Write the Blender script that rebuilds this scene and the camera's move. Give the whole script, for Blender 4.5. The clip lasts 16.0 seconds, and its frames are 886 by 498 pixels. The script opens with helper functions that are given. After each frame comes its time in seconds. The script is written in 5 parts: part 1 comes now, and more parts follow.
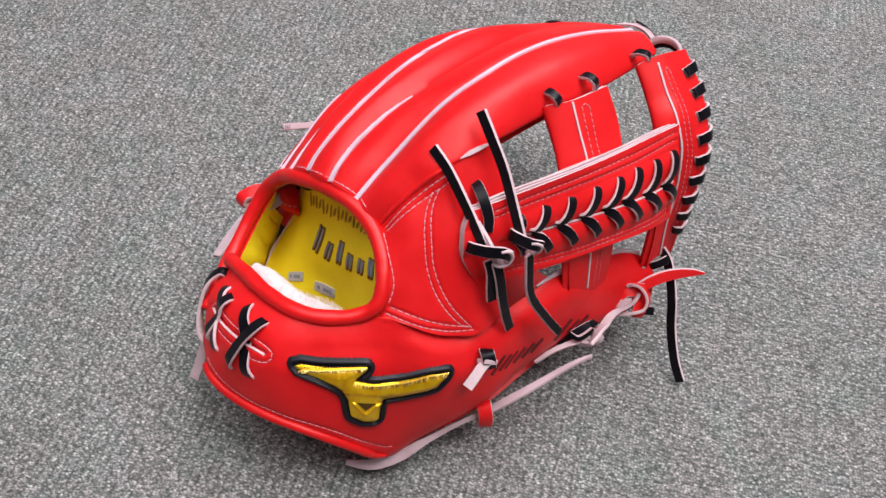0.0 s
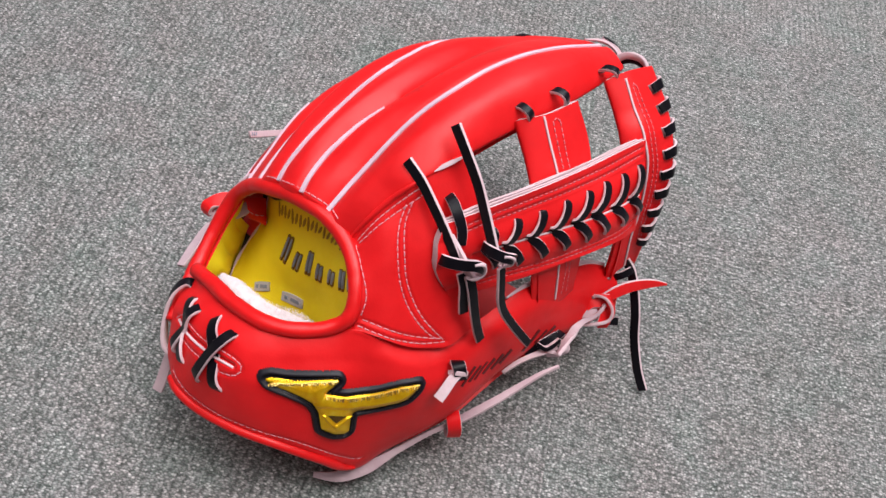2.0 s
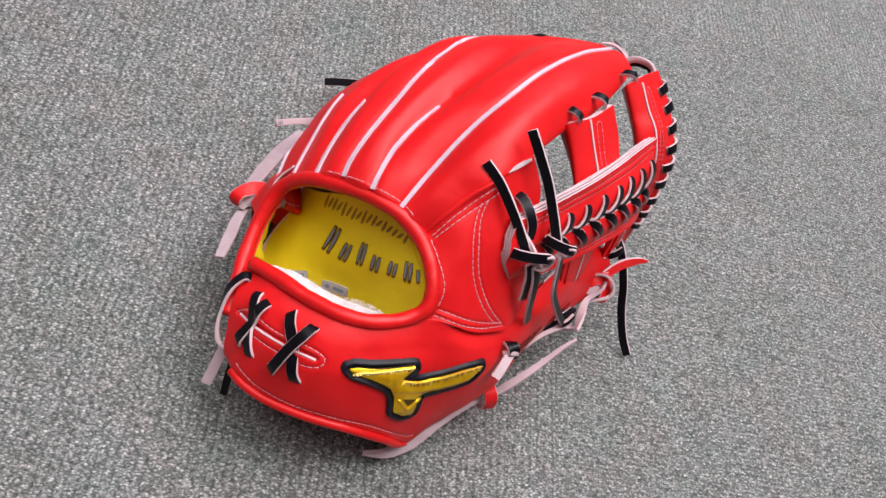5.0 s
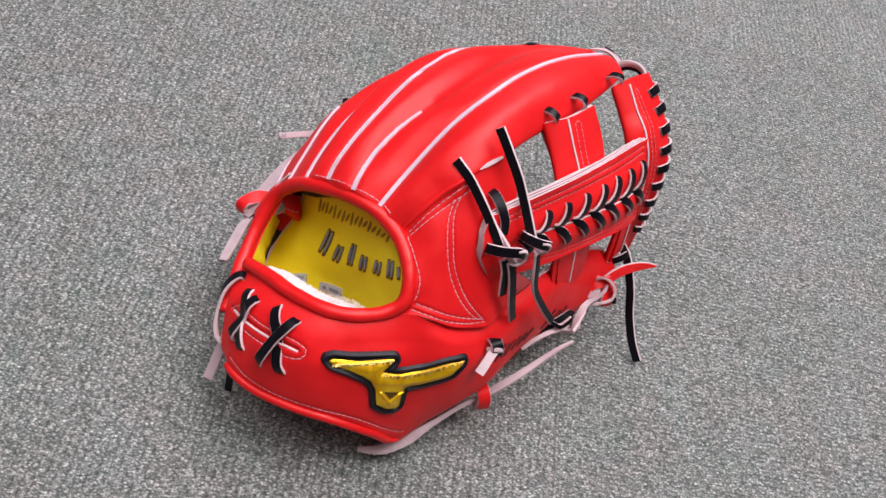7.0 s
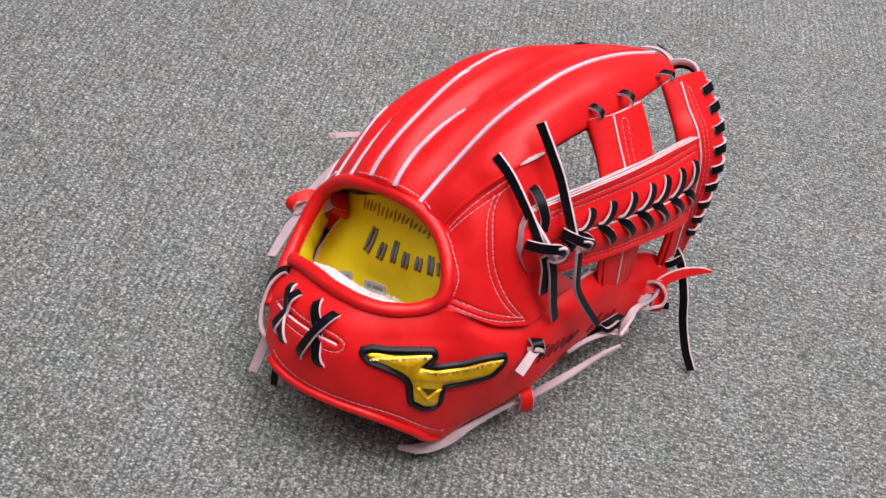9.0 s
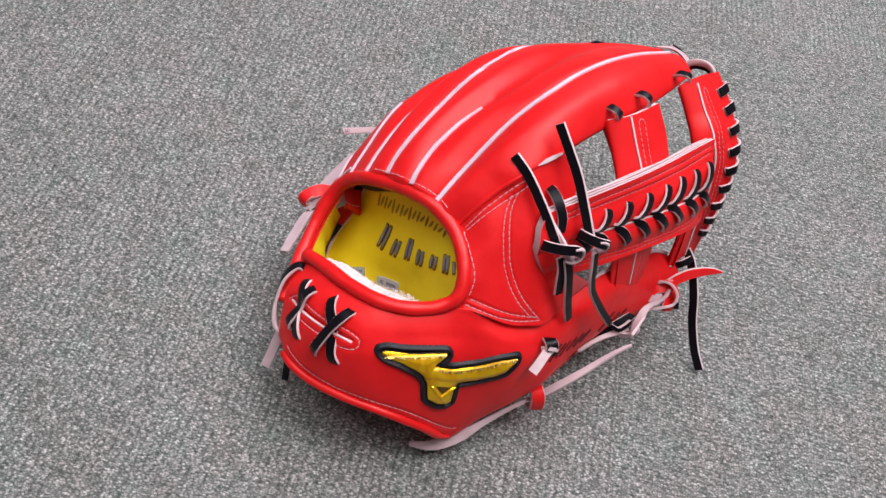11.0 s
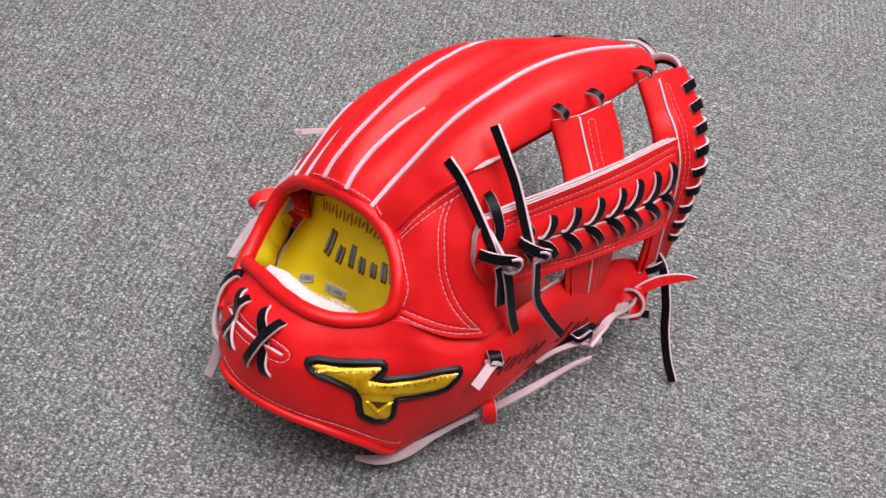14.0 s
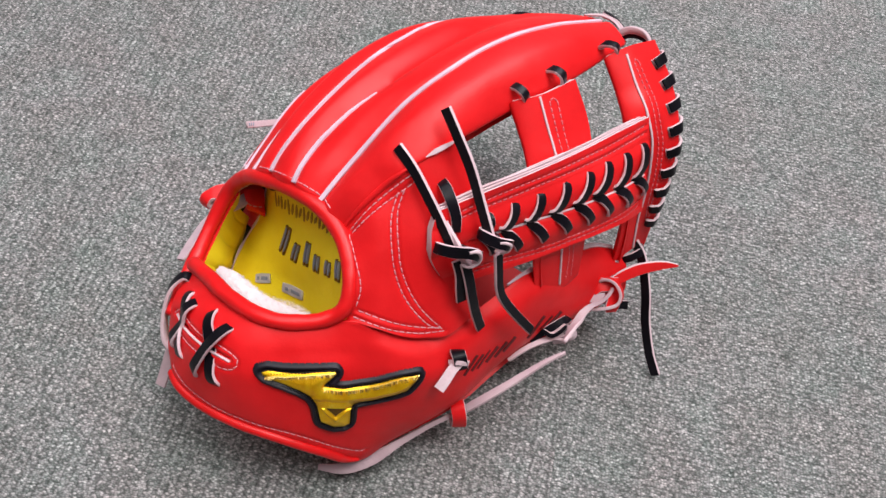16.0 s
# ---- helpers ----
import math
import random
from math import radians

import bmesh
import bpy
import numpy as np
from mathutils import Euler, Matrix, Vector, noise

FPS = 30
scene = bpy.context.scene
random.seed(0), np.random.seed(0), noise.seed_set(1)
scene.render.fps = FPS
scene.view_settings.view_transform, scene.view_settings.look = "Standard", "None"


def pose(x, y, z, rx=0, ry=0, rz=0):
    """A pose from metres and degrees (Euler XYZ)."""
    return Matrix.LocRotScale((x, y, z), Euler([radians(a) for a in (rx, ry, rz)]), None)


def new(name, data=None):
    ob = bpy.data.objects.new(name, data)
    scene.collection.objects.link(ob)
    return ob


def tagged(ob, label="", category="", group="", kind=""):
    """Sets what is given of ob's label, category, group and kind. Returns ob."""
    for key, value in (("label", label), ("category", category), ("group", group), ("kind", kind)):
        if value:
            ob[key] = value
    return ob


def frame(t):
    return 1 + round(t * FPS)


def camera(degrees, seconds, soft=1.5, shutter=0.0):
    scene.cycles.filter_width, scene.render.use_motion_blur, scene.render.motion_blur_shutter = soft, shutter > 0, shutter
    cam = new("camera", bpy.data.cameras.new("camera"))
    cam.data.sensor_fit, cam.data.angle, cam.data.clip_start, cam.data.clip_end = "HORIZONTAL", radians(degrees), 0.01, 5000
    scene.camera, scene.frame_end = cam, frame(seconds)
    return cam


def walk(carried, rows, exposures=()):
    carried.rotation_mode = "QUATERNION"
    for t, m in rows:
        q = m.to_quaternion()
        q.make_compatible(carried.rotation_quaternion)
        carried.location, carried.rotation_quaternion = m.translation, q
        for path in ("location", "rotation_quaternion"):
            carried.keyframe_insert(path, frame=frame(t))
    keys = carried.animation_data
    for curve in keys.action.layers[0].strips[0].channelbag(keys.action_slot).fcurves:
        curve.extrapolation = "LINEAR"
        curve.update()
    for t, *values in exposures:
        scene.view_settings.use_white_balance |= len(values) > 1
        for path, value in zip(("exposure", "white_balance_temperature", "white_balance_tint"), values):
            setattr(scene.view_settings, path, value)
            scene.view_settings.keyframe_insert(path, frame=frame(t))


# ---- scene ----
from mathutils.bvhtree import BVHTree

cam = camera(59.9, 16.0)
METRES, EYE, TILT, LEAN, TURN = 0.58, 0.458, -56.28, -3.29, 0.0
ROWS = [
    (0.0, 0.0, 0.0, 0.0, 0.0, 0.0, -0.0),
    (0.5, 0.0517, 0.0308, 0.014, 0.69, 0.04, -0.23),
    (1.0, 0.0658, 0.0336, 0.0156, 0.55, 0.07, -0.42),
    (1.5, 0.033, 0.0218, -0.0011, 0.0, 0.04, -0.58),
    (2.0, -0.0197, -0.0006, 0.009, -3.72, 0.16, -0.35),
    (2.5, -0.085, -0.0072, 0.0183, -7.45, -0.58, -0.26),
    (3.0, -0.1365, -0.0028, 0.026, -10.48, -1.74, -0.18),
    (5.5, -0.2529, -0.0139, 0.0526, -17.26, -3.58, 0.01),
    (6.0, -0.2448, -0.0251, 0.0442, -15.58, -2.78, 0.24),
    (6.5, -0.2035, -0.0452, 0.0257, -12.97, -1.65, 0.63),
    (7.0, -0.1482, -0.0628, 0.0079, -10.12, -0.49, 0.99),
    (7.5, -0.1031, -0.0702, -0.0061, -7.7, 0.41, 1.14),
    (8.0, -0.092, -0.0646, -0.0112, -5.97, 0.9, 0.96),
    (8.5, -0.1048, -0.0665, -0.0124, -4.99, 1.04, 0.56),
    (9.0, -0.1135, -0.0639, -0.0144, -4.49, 0.98, 0.14),
    (11.5, -0.1417, -0.0582, 0.0031, -5.3, -0.29, -0.85),
    (12.0, -0.1469, -0.0396, 0.0093, -5.52, -0.73, -1.05),
    (12.5, -0.136, -0.0344, 0.0089, -5.2, -0.88, -1.1),
    (13.0, -0.1128, -0.0532, 0.0146, -4.31, -0.72, -1.05),
    (13.5, -0.0725, -0.046, 0.003, -3.02, -0.67, -0.93),
    (14.0, -0.03, -0.0316, 0.0135, -1.56, -0.62, -0.68),
    (14.5, 0.0207, -0.0016, 0.0318, -0.16, -0.54, -0.36),
    (15.0, 0.0503, 0.0449, 0.0353, 0.58, -0.6, 0.14),
    (15.5, 0.0498, 0.0498, 0.0239, 0.24, -0.75, 0.67),
    (16.0, 0.012, 0.0144, 0.0117, -1.39, -1.02, 1.17),
]
walk(cam, [(t, pose(0, 0, EYE, TILT, LEAN, TURN) @ pose(METRES * x, METRES * y, METRES * z, 90 + pitch, roll, yaw)) for t, x, y, z, yaw, pitch, roll in ROWS])

# ---- light ----
world = bpy.data.worlds.new("world")
scene.world = world
world.use_nodes = True
world.node_tree.nodes["Background"].inputs[0].default_value = (0.8, 0.9, 1.0, 1)
world.node_tree.nodes["Background"].inputs[1].default_value = 0.015


def ceiling_lamp(x, y, sx, sy, watts, colour=(1.0, 0.985, 1.02)):
    lamp = bpy.data.lights.new("ceiling_lamp", "AREA")
    lamp.shape, lamp.size, lamp.size_y, lamp.energy, lamp.color = "RECTANGLE", sx, sy, watts, colour
    ob = new("ceiling_lamp", lamp)
    ob.matrix_world = pose(x, y, 2.58)


for x, y, watts in ((-0.9, 1.6, 18), (0.9, 1.6, 50), (-0.9, 0.2, 28), (0.9, 0.2, 66), (0.9, -1.2, 9)):
    ceiling_lamp(x, y, 1.5, 1.0, watts, (0.98, 0.975, 1.06) if y > 1 else (1.0, 0.985, 0.99))


# ---- materials ----
def material(name, colour, rough=0.5, metal=0.0):
    m = bpy.data.materials.new(name)
    m.use_nodes = True
    b = m.node_tree.nodes["Principled BSDF"]
    b.inputs["Base Color"].default_value = (*colour, 1)
    b.inputs["Roughness"].default_value = rough
    b.inputs["Metallic"].default_value = metal
    return m, m.node_tree, b


def ramp(tree, source, stops):
    r = tree.nodes.new("ShaderNodeValToRGB")
    e = r.color_ramp.elements
    e[0].position, e[0].color = stops[0][0], (*stops[0][1], 1)
    e[1].position, e[1].color = stops[-1][0], (*stops[-1][1], 1)
    for p, c in stops[1:-1]:
        k = e.new(p)
        k.color = (*c, 1)
    tree.links.new(source, r.inputs[0])
    return r


def noise_tex(tree, scale, detail=4.0, rough=0.6):
    c = tree.nodes.new("ShaderNodeTexCoord")
    n = tree.nodes.new("ShaderNodeTexNoise")
    n.inputs["Scale"].default_value, n.inputs["Detail"].default_value, n.inputs["Roughness"].default_value = scale, detail, rough
    tree.links.new(c.outputs["Object"], n.inputs["Vector"])
    return n


def bumped(tree, b, source, strength, distance, before=None):
    k = tree.nodes.new("ShaderNodeBump")
    k.inputs["Strength"].default_value, k.inputs["Distance"].default_value = strength, distance
    tree.links.new(source, k.inputs["Height"])
    if before:
        tree.links.new(before.outputs[0], k.inputs["Normal"])
    tree.links.new(k.outputs[0], b.inputs["Normal"])
    return k


def leather(name, dark, light, rough=0.42, pores=900.0, strength=0.12, gloss=0.24, ior=1.5):
    m, tree, b = material(name, light, rough)
    big = noise_tex(tree, 28.0, 5.0)
    r = ramp(tree, big.outputs["Fac"], [(0.3, dark), (0.65, light)])
    tree.links.new(r.outputs[0], b.inputs["Base Color"])
    v = tree.nodes.new("ShaderNodeTexVoronoi")
    v.inputs["Scale"].default_value = pores
    tree.links.new(big.inputs["Vector"].links[0].from_socket, v.inputs["Vector"])
    k = bumped(tree, b, v.outputs["Distance"], strength, 0.0003)
    wide = noise_tex(tree, 60.0, 3.0)
    k = bumped(tree, b, wide.outputs["Fac"], 0.16, 0.0012, k)
    folds = noise_tex(tree, 19.0, 3.0, 0.55)
    bumped(tree, b, folds.outputs["Fac"], 0.3, 0.006, k)
    rr = tree.nodes.new("ShaderNodeMapRange")
    rr.inputs["To Min"].default_value, rr.inputs["To Max"].default_value = rough - 0.07, rough + 0.09
    tree.links.new(wide.outputs["Fac"], rr.inputs["Value"])
    tree.links.new(rr.outputs[0], b.inputs["Roughness"])
    b.inputs["Specular IOR Level"].default_value = gloss
    b.inputs["IOR"].default_value = ior
    return m


RED = leather("red_leather", (0.62, 0.005, 0.007), (0.76, 0.010, 0.013), 0.45, gloss=0.42, ior=1.41)
DEEP = leather("red_leather_binding", (0.58, 0.004, 0.005), (0.72, 0.007, 0.009), 0.40, gloss=0.46, ior=1.45)
BLACK = leather("black_rawhide", (0.003, 0.0025, 0.004), (0.007, 0.0055, 0.009), 0.33, gloss=0.17)
PALE = leather("undyed_leather_edge", (0.52, 0.36, 0.39), (0.70, 0.53, 0.56), 0.8, 500.0, 0.6)
MAUVE = leather("flesh_side_of_lace", (0.42, 0.29, 0.32), (0.56, 0.42, 0.45), 0.85, 500.0, 0.6)
LINING = leather("mustard_lining", (0.84, 0.64, 0.015), (0.93, 0.74, 0.025), 0.5, 700.0, 0.3)
WELT = leather("pale_welting", (0.50, 0.35, 0.43), (0.66, 0.50, 0.58), 0.6)
THREAD = leather("pale_thread", (0.56, 0.18, 0.22), (0.70, 0.33, 0.37), 0.7, 2000.0)
ROSE_THREAD = leather("rose_thread", (0.54, 0.07, 0.09), (0.68, 0.17, 0.20), 0.7, 2000.0)


def carpet_material(name, turned):
    """Loop pile in rows; turned: which way the rows run."""
    m, tree, b = material(name, (0.2, 0.2, 0.2), 0.95)
    c = tree.nodes.new("ShaderNodeTexCoord")
    shake = noise_tex(tree, 260.0, 2.0)
    warp = tree.nodes.new("ShaderNodeVectorMath")
    warp.operation = "MULTIPLY_ADD"
    warp.inputs[1].default_value = (0.0022, 0.0022, 0.0)
    tree.links.new(shake.outputs["Color"], warp.inputs[0])
    tree.links.new(c.outputs["Object"], warp.inputs[2])
    turn = tree.nodes.new("ShaderNodeMapping")
    turn.inputs["Rotation"].default_value, turn.inputs["Scale"].default_value = (0, 0, radians(turned)), (0.60, 0.98, 1.0)
    own = tree.nodes.new("ShaderNodeObjectInfo")
    away = tree.nodes.new("ShaderNodeVectorMath")
    away.operation = "ADD"
    tree.links.new(warp.outputs[0], away.inputs[0])
    tree.links.new(own.outputs["Random"], away.inputs[1])
    tree.links.new(away.outputs[0], turn.inputs["Vector"])
    loops = tree.nodes.new("ShaderNodeTexVoronoi")
    loops.inputs["Scale"].default_value, loops.inputs["Randomness"].default_value = 900.0, 0.82
    tree.links.new(turn.outputs[0], loops.inputs["Vector"])
    grey = tree.nodes.new("ShaderNodeSeparateColor")
    tree.links.new(loops.outputs["Color"], grey.inputs[0])
    r = ramp(tree, grey.outputs[0], [(0.0, (0.19, 0.205, 0.195)), (0.3, (0.315, 0.325, 0.32)), (0.6, (0.42, 0.412, 0.412)), (0.85, (0.545, 0.522, 0.522)), (1.0, (0.77, 0.74, 0.74))])
    # colour falls off towards each loop's edge, painting in the shade between loops
    gap_shade = ramp(tree, loops.outputs["Distance"], [(0.24, (1, 1, 1)), (0.70, (0.40, 0.405, 0.40))])
    wide = noise_tex(tree, 9.0, 5.0)
    w = ramp(tree, wide.outputs["Fac"], [(0.3, (0.84, 0.87, 0.85)), (0.7, (1.0, 0.98, 0.99))])
    patch = noise_tex(tree, 120.0, 3.0)
    v = ramp(tree, patch.outputs["Fac"], [(0.3, (0.80, 0.82, 0.81)), (0.7, (1.0, 0.985, 0.99))])
    # darker bands paint the shade between the rows of pile
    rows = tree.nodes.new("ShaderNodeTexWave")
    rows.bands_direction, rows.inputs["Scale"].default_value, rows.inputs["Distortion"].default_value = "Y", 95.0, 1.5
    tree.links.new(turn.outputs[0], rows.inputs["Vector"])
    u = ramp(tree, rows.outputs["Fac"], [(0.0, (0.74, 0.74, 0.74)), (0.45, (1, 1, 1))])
    tint = noise_tex(tree, 22.0, 3.0)
    h = ramp(tree, tint.outputs["Fac"], [(0.34, (0.955, 1.0, 0.97)), (0.45, (1.0, 0.992, 0.985)), (0.62, (1.0, 0.95, 0.94))])
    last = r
    for other in (gap_shade, w, v, u, h):
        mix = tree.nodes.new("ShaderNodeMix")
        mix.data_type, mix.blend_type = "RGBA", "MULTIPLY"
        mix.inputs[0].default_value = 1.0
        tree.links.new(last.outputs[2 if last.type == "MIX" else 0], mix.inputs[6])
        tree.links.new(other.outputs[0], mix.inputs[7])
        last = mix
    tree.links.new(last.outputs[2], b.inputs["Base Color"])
    fine = noise_tex(tree, 1400.0, 2.0, 0.6)
    k = bumped(tree, b, gap_shade.outputs[0], 0.8, 0.0009)
    bumped(tree, b, fine.outputs["Fac"], 0.5, 0.0005, k)
    b.inputs["Specular IOR Level"].default_value = 0.1
    return m


CARPET_ALONG = carpet_material("grey_loop_carpet", 0)
CARPET_ACROSS = carpet_material("grey_loop_carpet_quarter_turned", 90)
BACKING = material("dark_carpet_backing", (0.2, 0.2, 0.2), 0.95)[0]


def plaster(name, grey):
    m, tree, b = material(name, (grey, grey, grey), 0.9)
    n = noise_tex(tree, 40.0)
    bumped(tree, b, n.outputs["Fac"], 0.2, 0.002)
    return m


PLASTER, CEILING = plaster("grey_plaster", 0.18), plaster("ceiling_plaster", 0.45)


# ---- shaping helpers ----
def part(name, bm, mats, parent=None, label=""):
    me = bpy.data.meshes.new(name)
    if isinstance(bm, tuple):
        me.from_pydata(*bm)
    else:
        bm.to_mesh(me)
        bm.free()
    for m in mats if isinstance(mats, (list, tuple)) else [mats]:
        me.materials.append(m)
    ob = new(name, me)
    if parent:
        ob.parent = parent
    return tagged(ob, label)


def spline(points, n):
    """n places, evenly spaced, on a smooth curve through the points."""
    p = np.array(points, float)
    if len(p) < 3:
        return p[0] + np.linspace(0, 1, n)[:, None] * (p[-1] - p[0])
    e = np.vstack([2 * p[0] - p[1], p, 2 * p[-1] - p[-2]])
    out = []
    for i in range(1, len(e) - 2):
        t = np.linspace(0, 1, 24, endpoint=False)[:, None]
        a, b, c, d = e[i - 1:i + 3]
        out.append(0.5 * (2 * b + (c - a) * t + (2 * a - 5 * b + 4 * c - d) * t ** 2 + (3 * b - a - 3 * c + d) * t ** 3))
    q = np.vstack(out + [p[-1:]])
    s = np.r_[0, np.cumsum(np.linalg.norm(np.diff(q, axis=0), axis=1))]
    x = np.linspace(0, s[-1], n)
    return np.stack([np.interp(x, s, q[:, k]) for k in range(q.shape[1])], 1)


def normals(g):
    du, dv = np.gradient(g, axis=1), np.gradient(g, axis=0)
    n = np.cross(du, dv)
    return n / np.maximum(np.linalg.norm(n, axis=2, keepdims=True), 1e-9)


def grooved(g, lines, wide):
    """The grid pressed in along the lines, each with its depth."""
    n = normals(g)
    n = n if (n * FRONT).sum() > 0 else -n
    press = np.zeros(g.shape[:2])
    for q, deep in lines:
        near = np.full(g.shape[:2], 9.0)
        for p in q:
            near = np.minimum(near, np.linalg.norm(g - p, axis=2))
        press = np.maximum(press, deep * np.exp(-(near / wide) ** 2))
    return g - n * press[..., None]


def uv_lines(g, rows):
    """Lines on a leather face given as (u, v) along and across it."""
    nv, nu, _ = g.shape
    return [spline([g[int(round(b * (nv - 1))), int(round(a * (nu - 1)))] for a, b in uv], 120) for uv in rows]


def smoothed(p, times):
    for _ in range(times):
        p = np.vstack([p[:1], (p[:-2] + p[1:-1] + p[2:]) / 3, p[-1:]])
    return p


def rounded(poly, share, times):
    """A closed outline with its corners cut."""
    for _ in range(times):
        after = np.roll(poly, -1, 0)
        poly = np.stack([poly + (after - poly) * share, after + (poly - after) * share], 1).reshape(-1, 2)
    return poly


FRONT = np.array((-0.2, -0.62, 0.75))


def loft(rows, nu, nv, puffs=None):
    """A smooth grid through the rows; puffs: how far the leather swells between each two rows."""
    r = [spline(p, nu) for p in rows]
    if puffs:
        full = []
        for i in range(len(r) - 1):
            full.append(r[i])
            g = np.stack([r[i], (r[i] + r[i + 1]) / 2, r[i + 1]])
            n = normals(g)[1]
            n *= np.sign((n * FRONT).sum(1).mean())
            full.append(g[1] + n * (puffs[i] * np.sin(np.linspace(0.25, np.pi * 0.9, nu)))[:, None])
        r = full + [r[-1]]
    r = np.stack(r)
    return np.stack([spline(r[:, k], nv) for k in range(nu)], 1)


def sheet(g, thick, soft=True):
    """A leather sheet whose outer face is the grid: vertices and faces, and the faces of its cut edge."""
    nv, nu, _ = g.shape
    n = normals(g)
    if (n * FRONT).sum() < 0:
        n = -n
        g, n = g[:, ::-1], n[:, ::-1]
    top, low = g.reshape(-1, 3), (g - n * thick).reshape(-1, 3)
    ix = np.arange(nu * nv).reshape(nv, nu)
    f = [(ix[j, i], ix[j, i + 1], ix[j + 1, i + 1], ix[j + 1, i]) for j in range(nv - 1) for i in range(nu - 1)]
    v0, v1, v2 = top[f[0][0]], top[f[0][1]], top[f[0][3]]
    if np.dot(np.cross(v1 - v0, v2 - v0), n[0, 0]) < 0:
        f = [q[::-1] for q in f]
    m = nu * nv
    faces = f + [tuple(i + m for i in q[::-1]) for q in f]
    ring = list(ix[0]) + list(ix[1:, -1]) + list(ix[-1, -2::-1]) + list(ix[-2:0:-1, 0])
    edge = [(a, b, b + m, a + m) for a, b in zip(ring, ring[1:] + ring[:1])]
    return np.vstack([top, low]), faces, edge, f


def tucked(g, side, way, share=None):
    """The grid with one more line along a side, pushed under by way."""
    way = np.array(way)
    k = np.ones(g.shape[0 if side == "u" else 1]) if share is None else share
    if side == "u":
        return np.concatenate([g[:, :1] + way * k[:, None, None], g], 1)
    return np.concatenate([g[:1] + way * k[None, :, None], g], 0)


def bvh_of(g):
    v, faces, edge, f = sheet(g, 0.001)
    return BVHTree.FromPolygons([tuple(p) for p in v[:len(v) // 2]], [tuple(int(i) for i in q) for q in f])


def panel(name, g, thick, mats, parent, label=""):
    v, faces, edge, _ = sheet(g, thick)
    me = bpy.data.meshes.new(name)
    me.from_pydata(v.tolist(), [], [tuple(int(i) for i in q) for q in faces + edge])
    for m in mats:
        me.materials.append(m)
    me.polygons.foreach_set("material_index", [0] * len(faces) + [1] * len(edge))
    bm = bmesh.new()
    bm.from_mesh(me)
    bmesh.ops.recalc_face_normals(bm, faces=bm.faces)
    for e in bm.edges:
        e.smooth = len({f.material_index for f in e.link_faces}) < 2
    for f in bm.faces:
        f.smooth = True
    bm.to_mesh(me)
    bm.free()
    ob = new(name, me)
    ob.parent = parent
    return tagged(ob, label)


def sweep(name, path, ups, widths, thicks, mats, parent, label="", n=None, sides=None, closed_ends=True):
    """A flat lace or round cord along a path. ups: the way its grain side faces; mats: grain side, the rest."""
    path = np.array(path, float)
    n = n or max(8, 7 * len(path))
    q = spline(path, n)
    ups = np.array(ups, float)
    u = np.tile(ups, (n, 1)) if ups.ndim == 1 else spline(ups, n)
    w = np.interp(np.linspace(0, 1, n), np.linspace(0, 1, np.size(widths)), np.atleast_1d(widths))
    t = np.interp(np.linspace(0, 1, n), np.linspace(0, 1, np.size(thicks)), np.atleast_1d(thicks))
    tan = np.gradient(q, axis=0)
    tan /= np.linalg.norm(tan, axis=1, keepdims=True)
    u = u - (u * tan).sum(1)[:, None] * tan
    u /= np.maximum(np.linalg.norm(u, axis=1, keepdims=True), 1e-9)
    s = np.cross(tan, u)
    if sides:
        prof = [(math.cos(a), math.sin(a)) for a in np.linspace(0, 2 * np.pi, sides, endpoint=False)]
        grain = list(range(sides))
    else:
        prof = [(-0.93, 1), (0, 1.12), (0.93, 1), (1, 0.75), (1, -0.75), (0.93, -1), (-0.93, -1), (-1, -0.75), (-1, 0.75)]
        grain = [0, 1]
    k = len(prof)
    v = np.concatenate([q[:, None] + s[:, None] * (w[:, None] / 2 * [a for a, _ in prof])[..., None] + u[:, None] * (t[:, None] / 2 * [b for _, b in prof])[..., None]]).reshape(-1, 3)
    faces, mi = [], []
    for i in range(n - 1):
        for j in range(k):
            faces.append((i * k + j, i * k + (j + 1) % k, (i + 1) * k + (j + 1) % k, (i + 1) * k + j))
            mi.append(0 if j in grain else 1)
    faces += [tuple(range(k)), tuple(range((n - 1) * k, n * k))]
    mi += [1, 1]
    me = bpy.data.meshes.new(name)
    me.from_pydata(v.tolist(), [], faces)
    for m in mats if isinstance(mats, (list, tuple)) else [mats, mats]:
        me.materials.append(m)
    me.polygons.foreach_set("material_index", mi)
    bm = bmesh.new()
    bm.from_mesh(me)
    bmesh.ops.recalc_face_normals(bm, faces=bm.faces)
    for e in bm.edges:
        e.smooth = bool(sides) or len({f.material_index for f in e.link_faces}) < 2
    for f in bm.faces:
        f.smooth = True
    bm.to_mesh(me)
    bm.free()
    ob = new(name, me)
    ob.parent = parent
    return tagged(ob, label)


def snap(tree, p, off=0.0):
    """The nearest place on a leather face, lifted by off, and its normal."""
    a, n, _, _ = tree.find_nearest(Vector(p))
    n = np.array(n) * (1 if np.dot(n, FRONT) > 0 else -1)
    return np.array(a) + n * off, n


def laid(tree, points, off, n=None):
    """A path laid on a leather face, and the normals along it."""
    q = spline(points, n or len(points))
    r = [snap(tree, p, off) for p in q]
    return np.array([a for a, _ in r]), np.array([b for _, b in r])


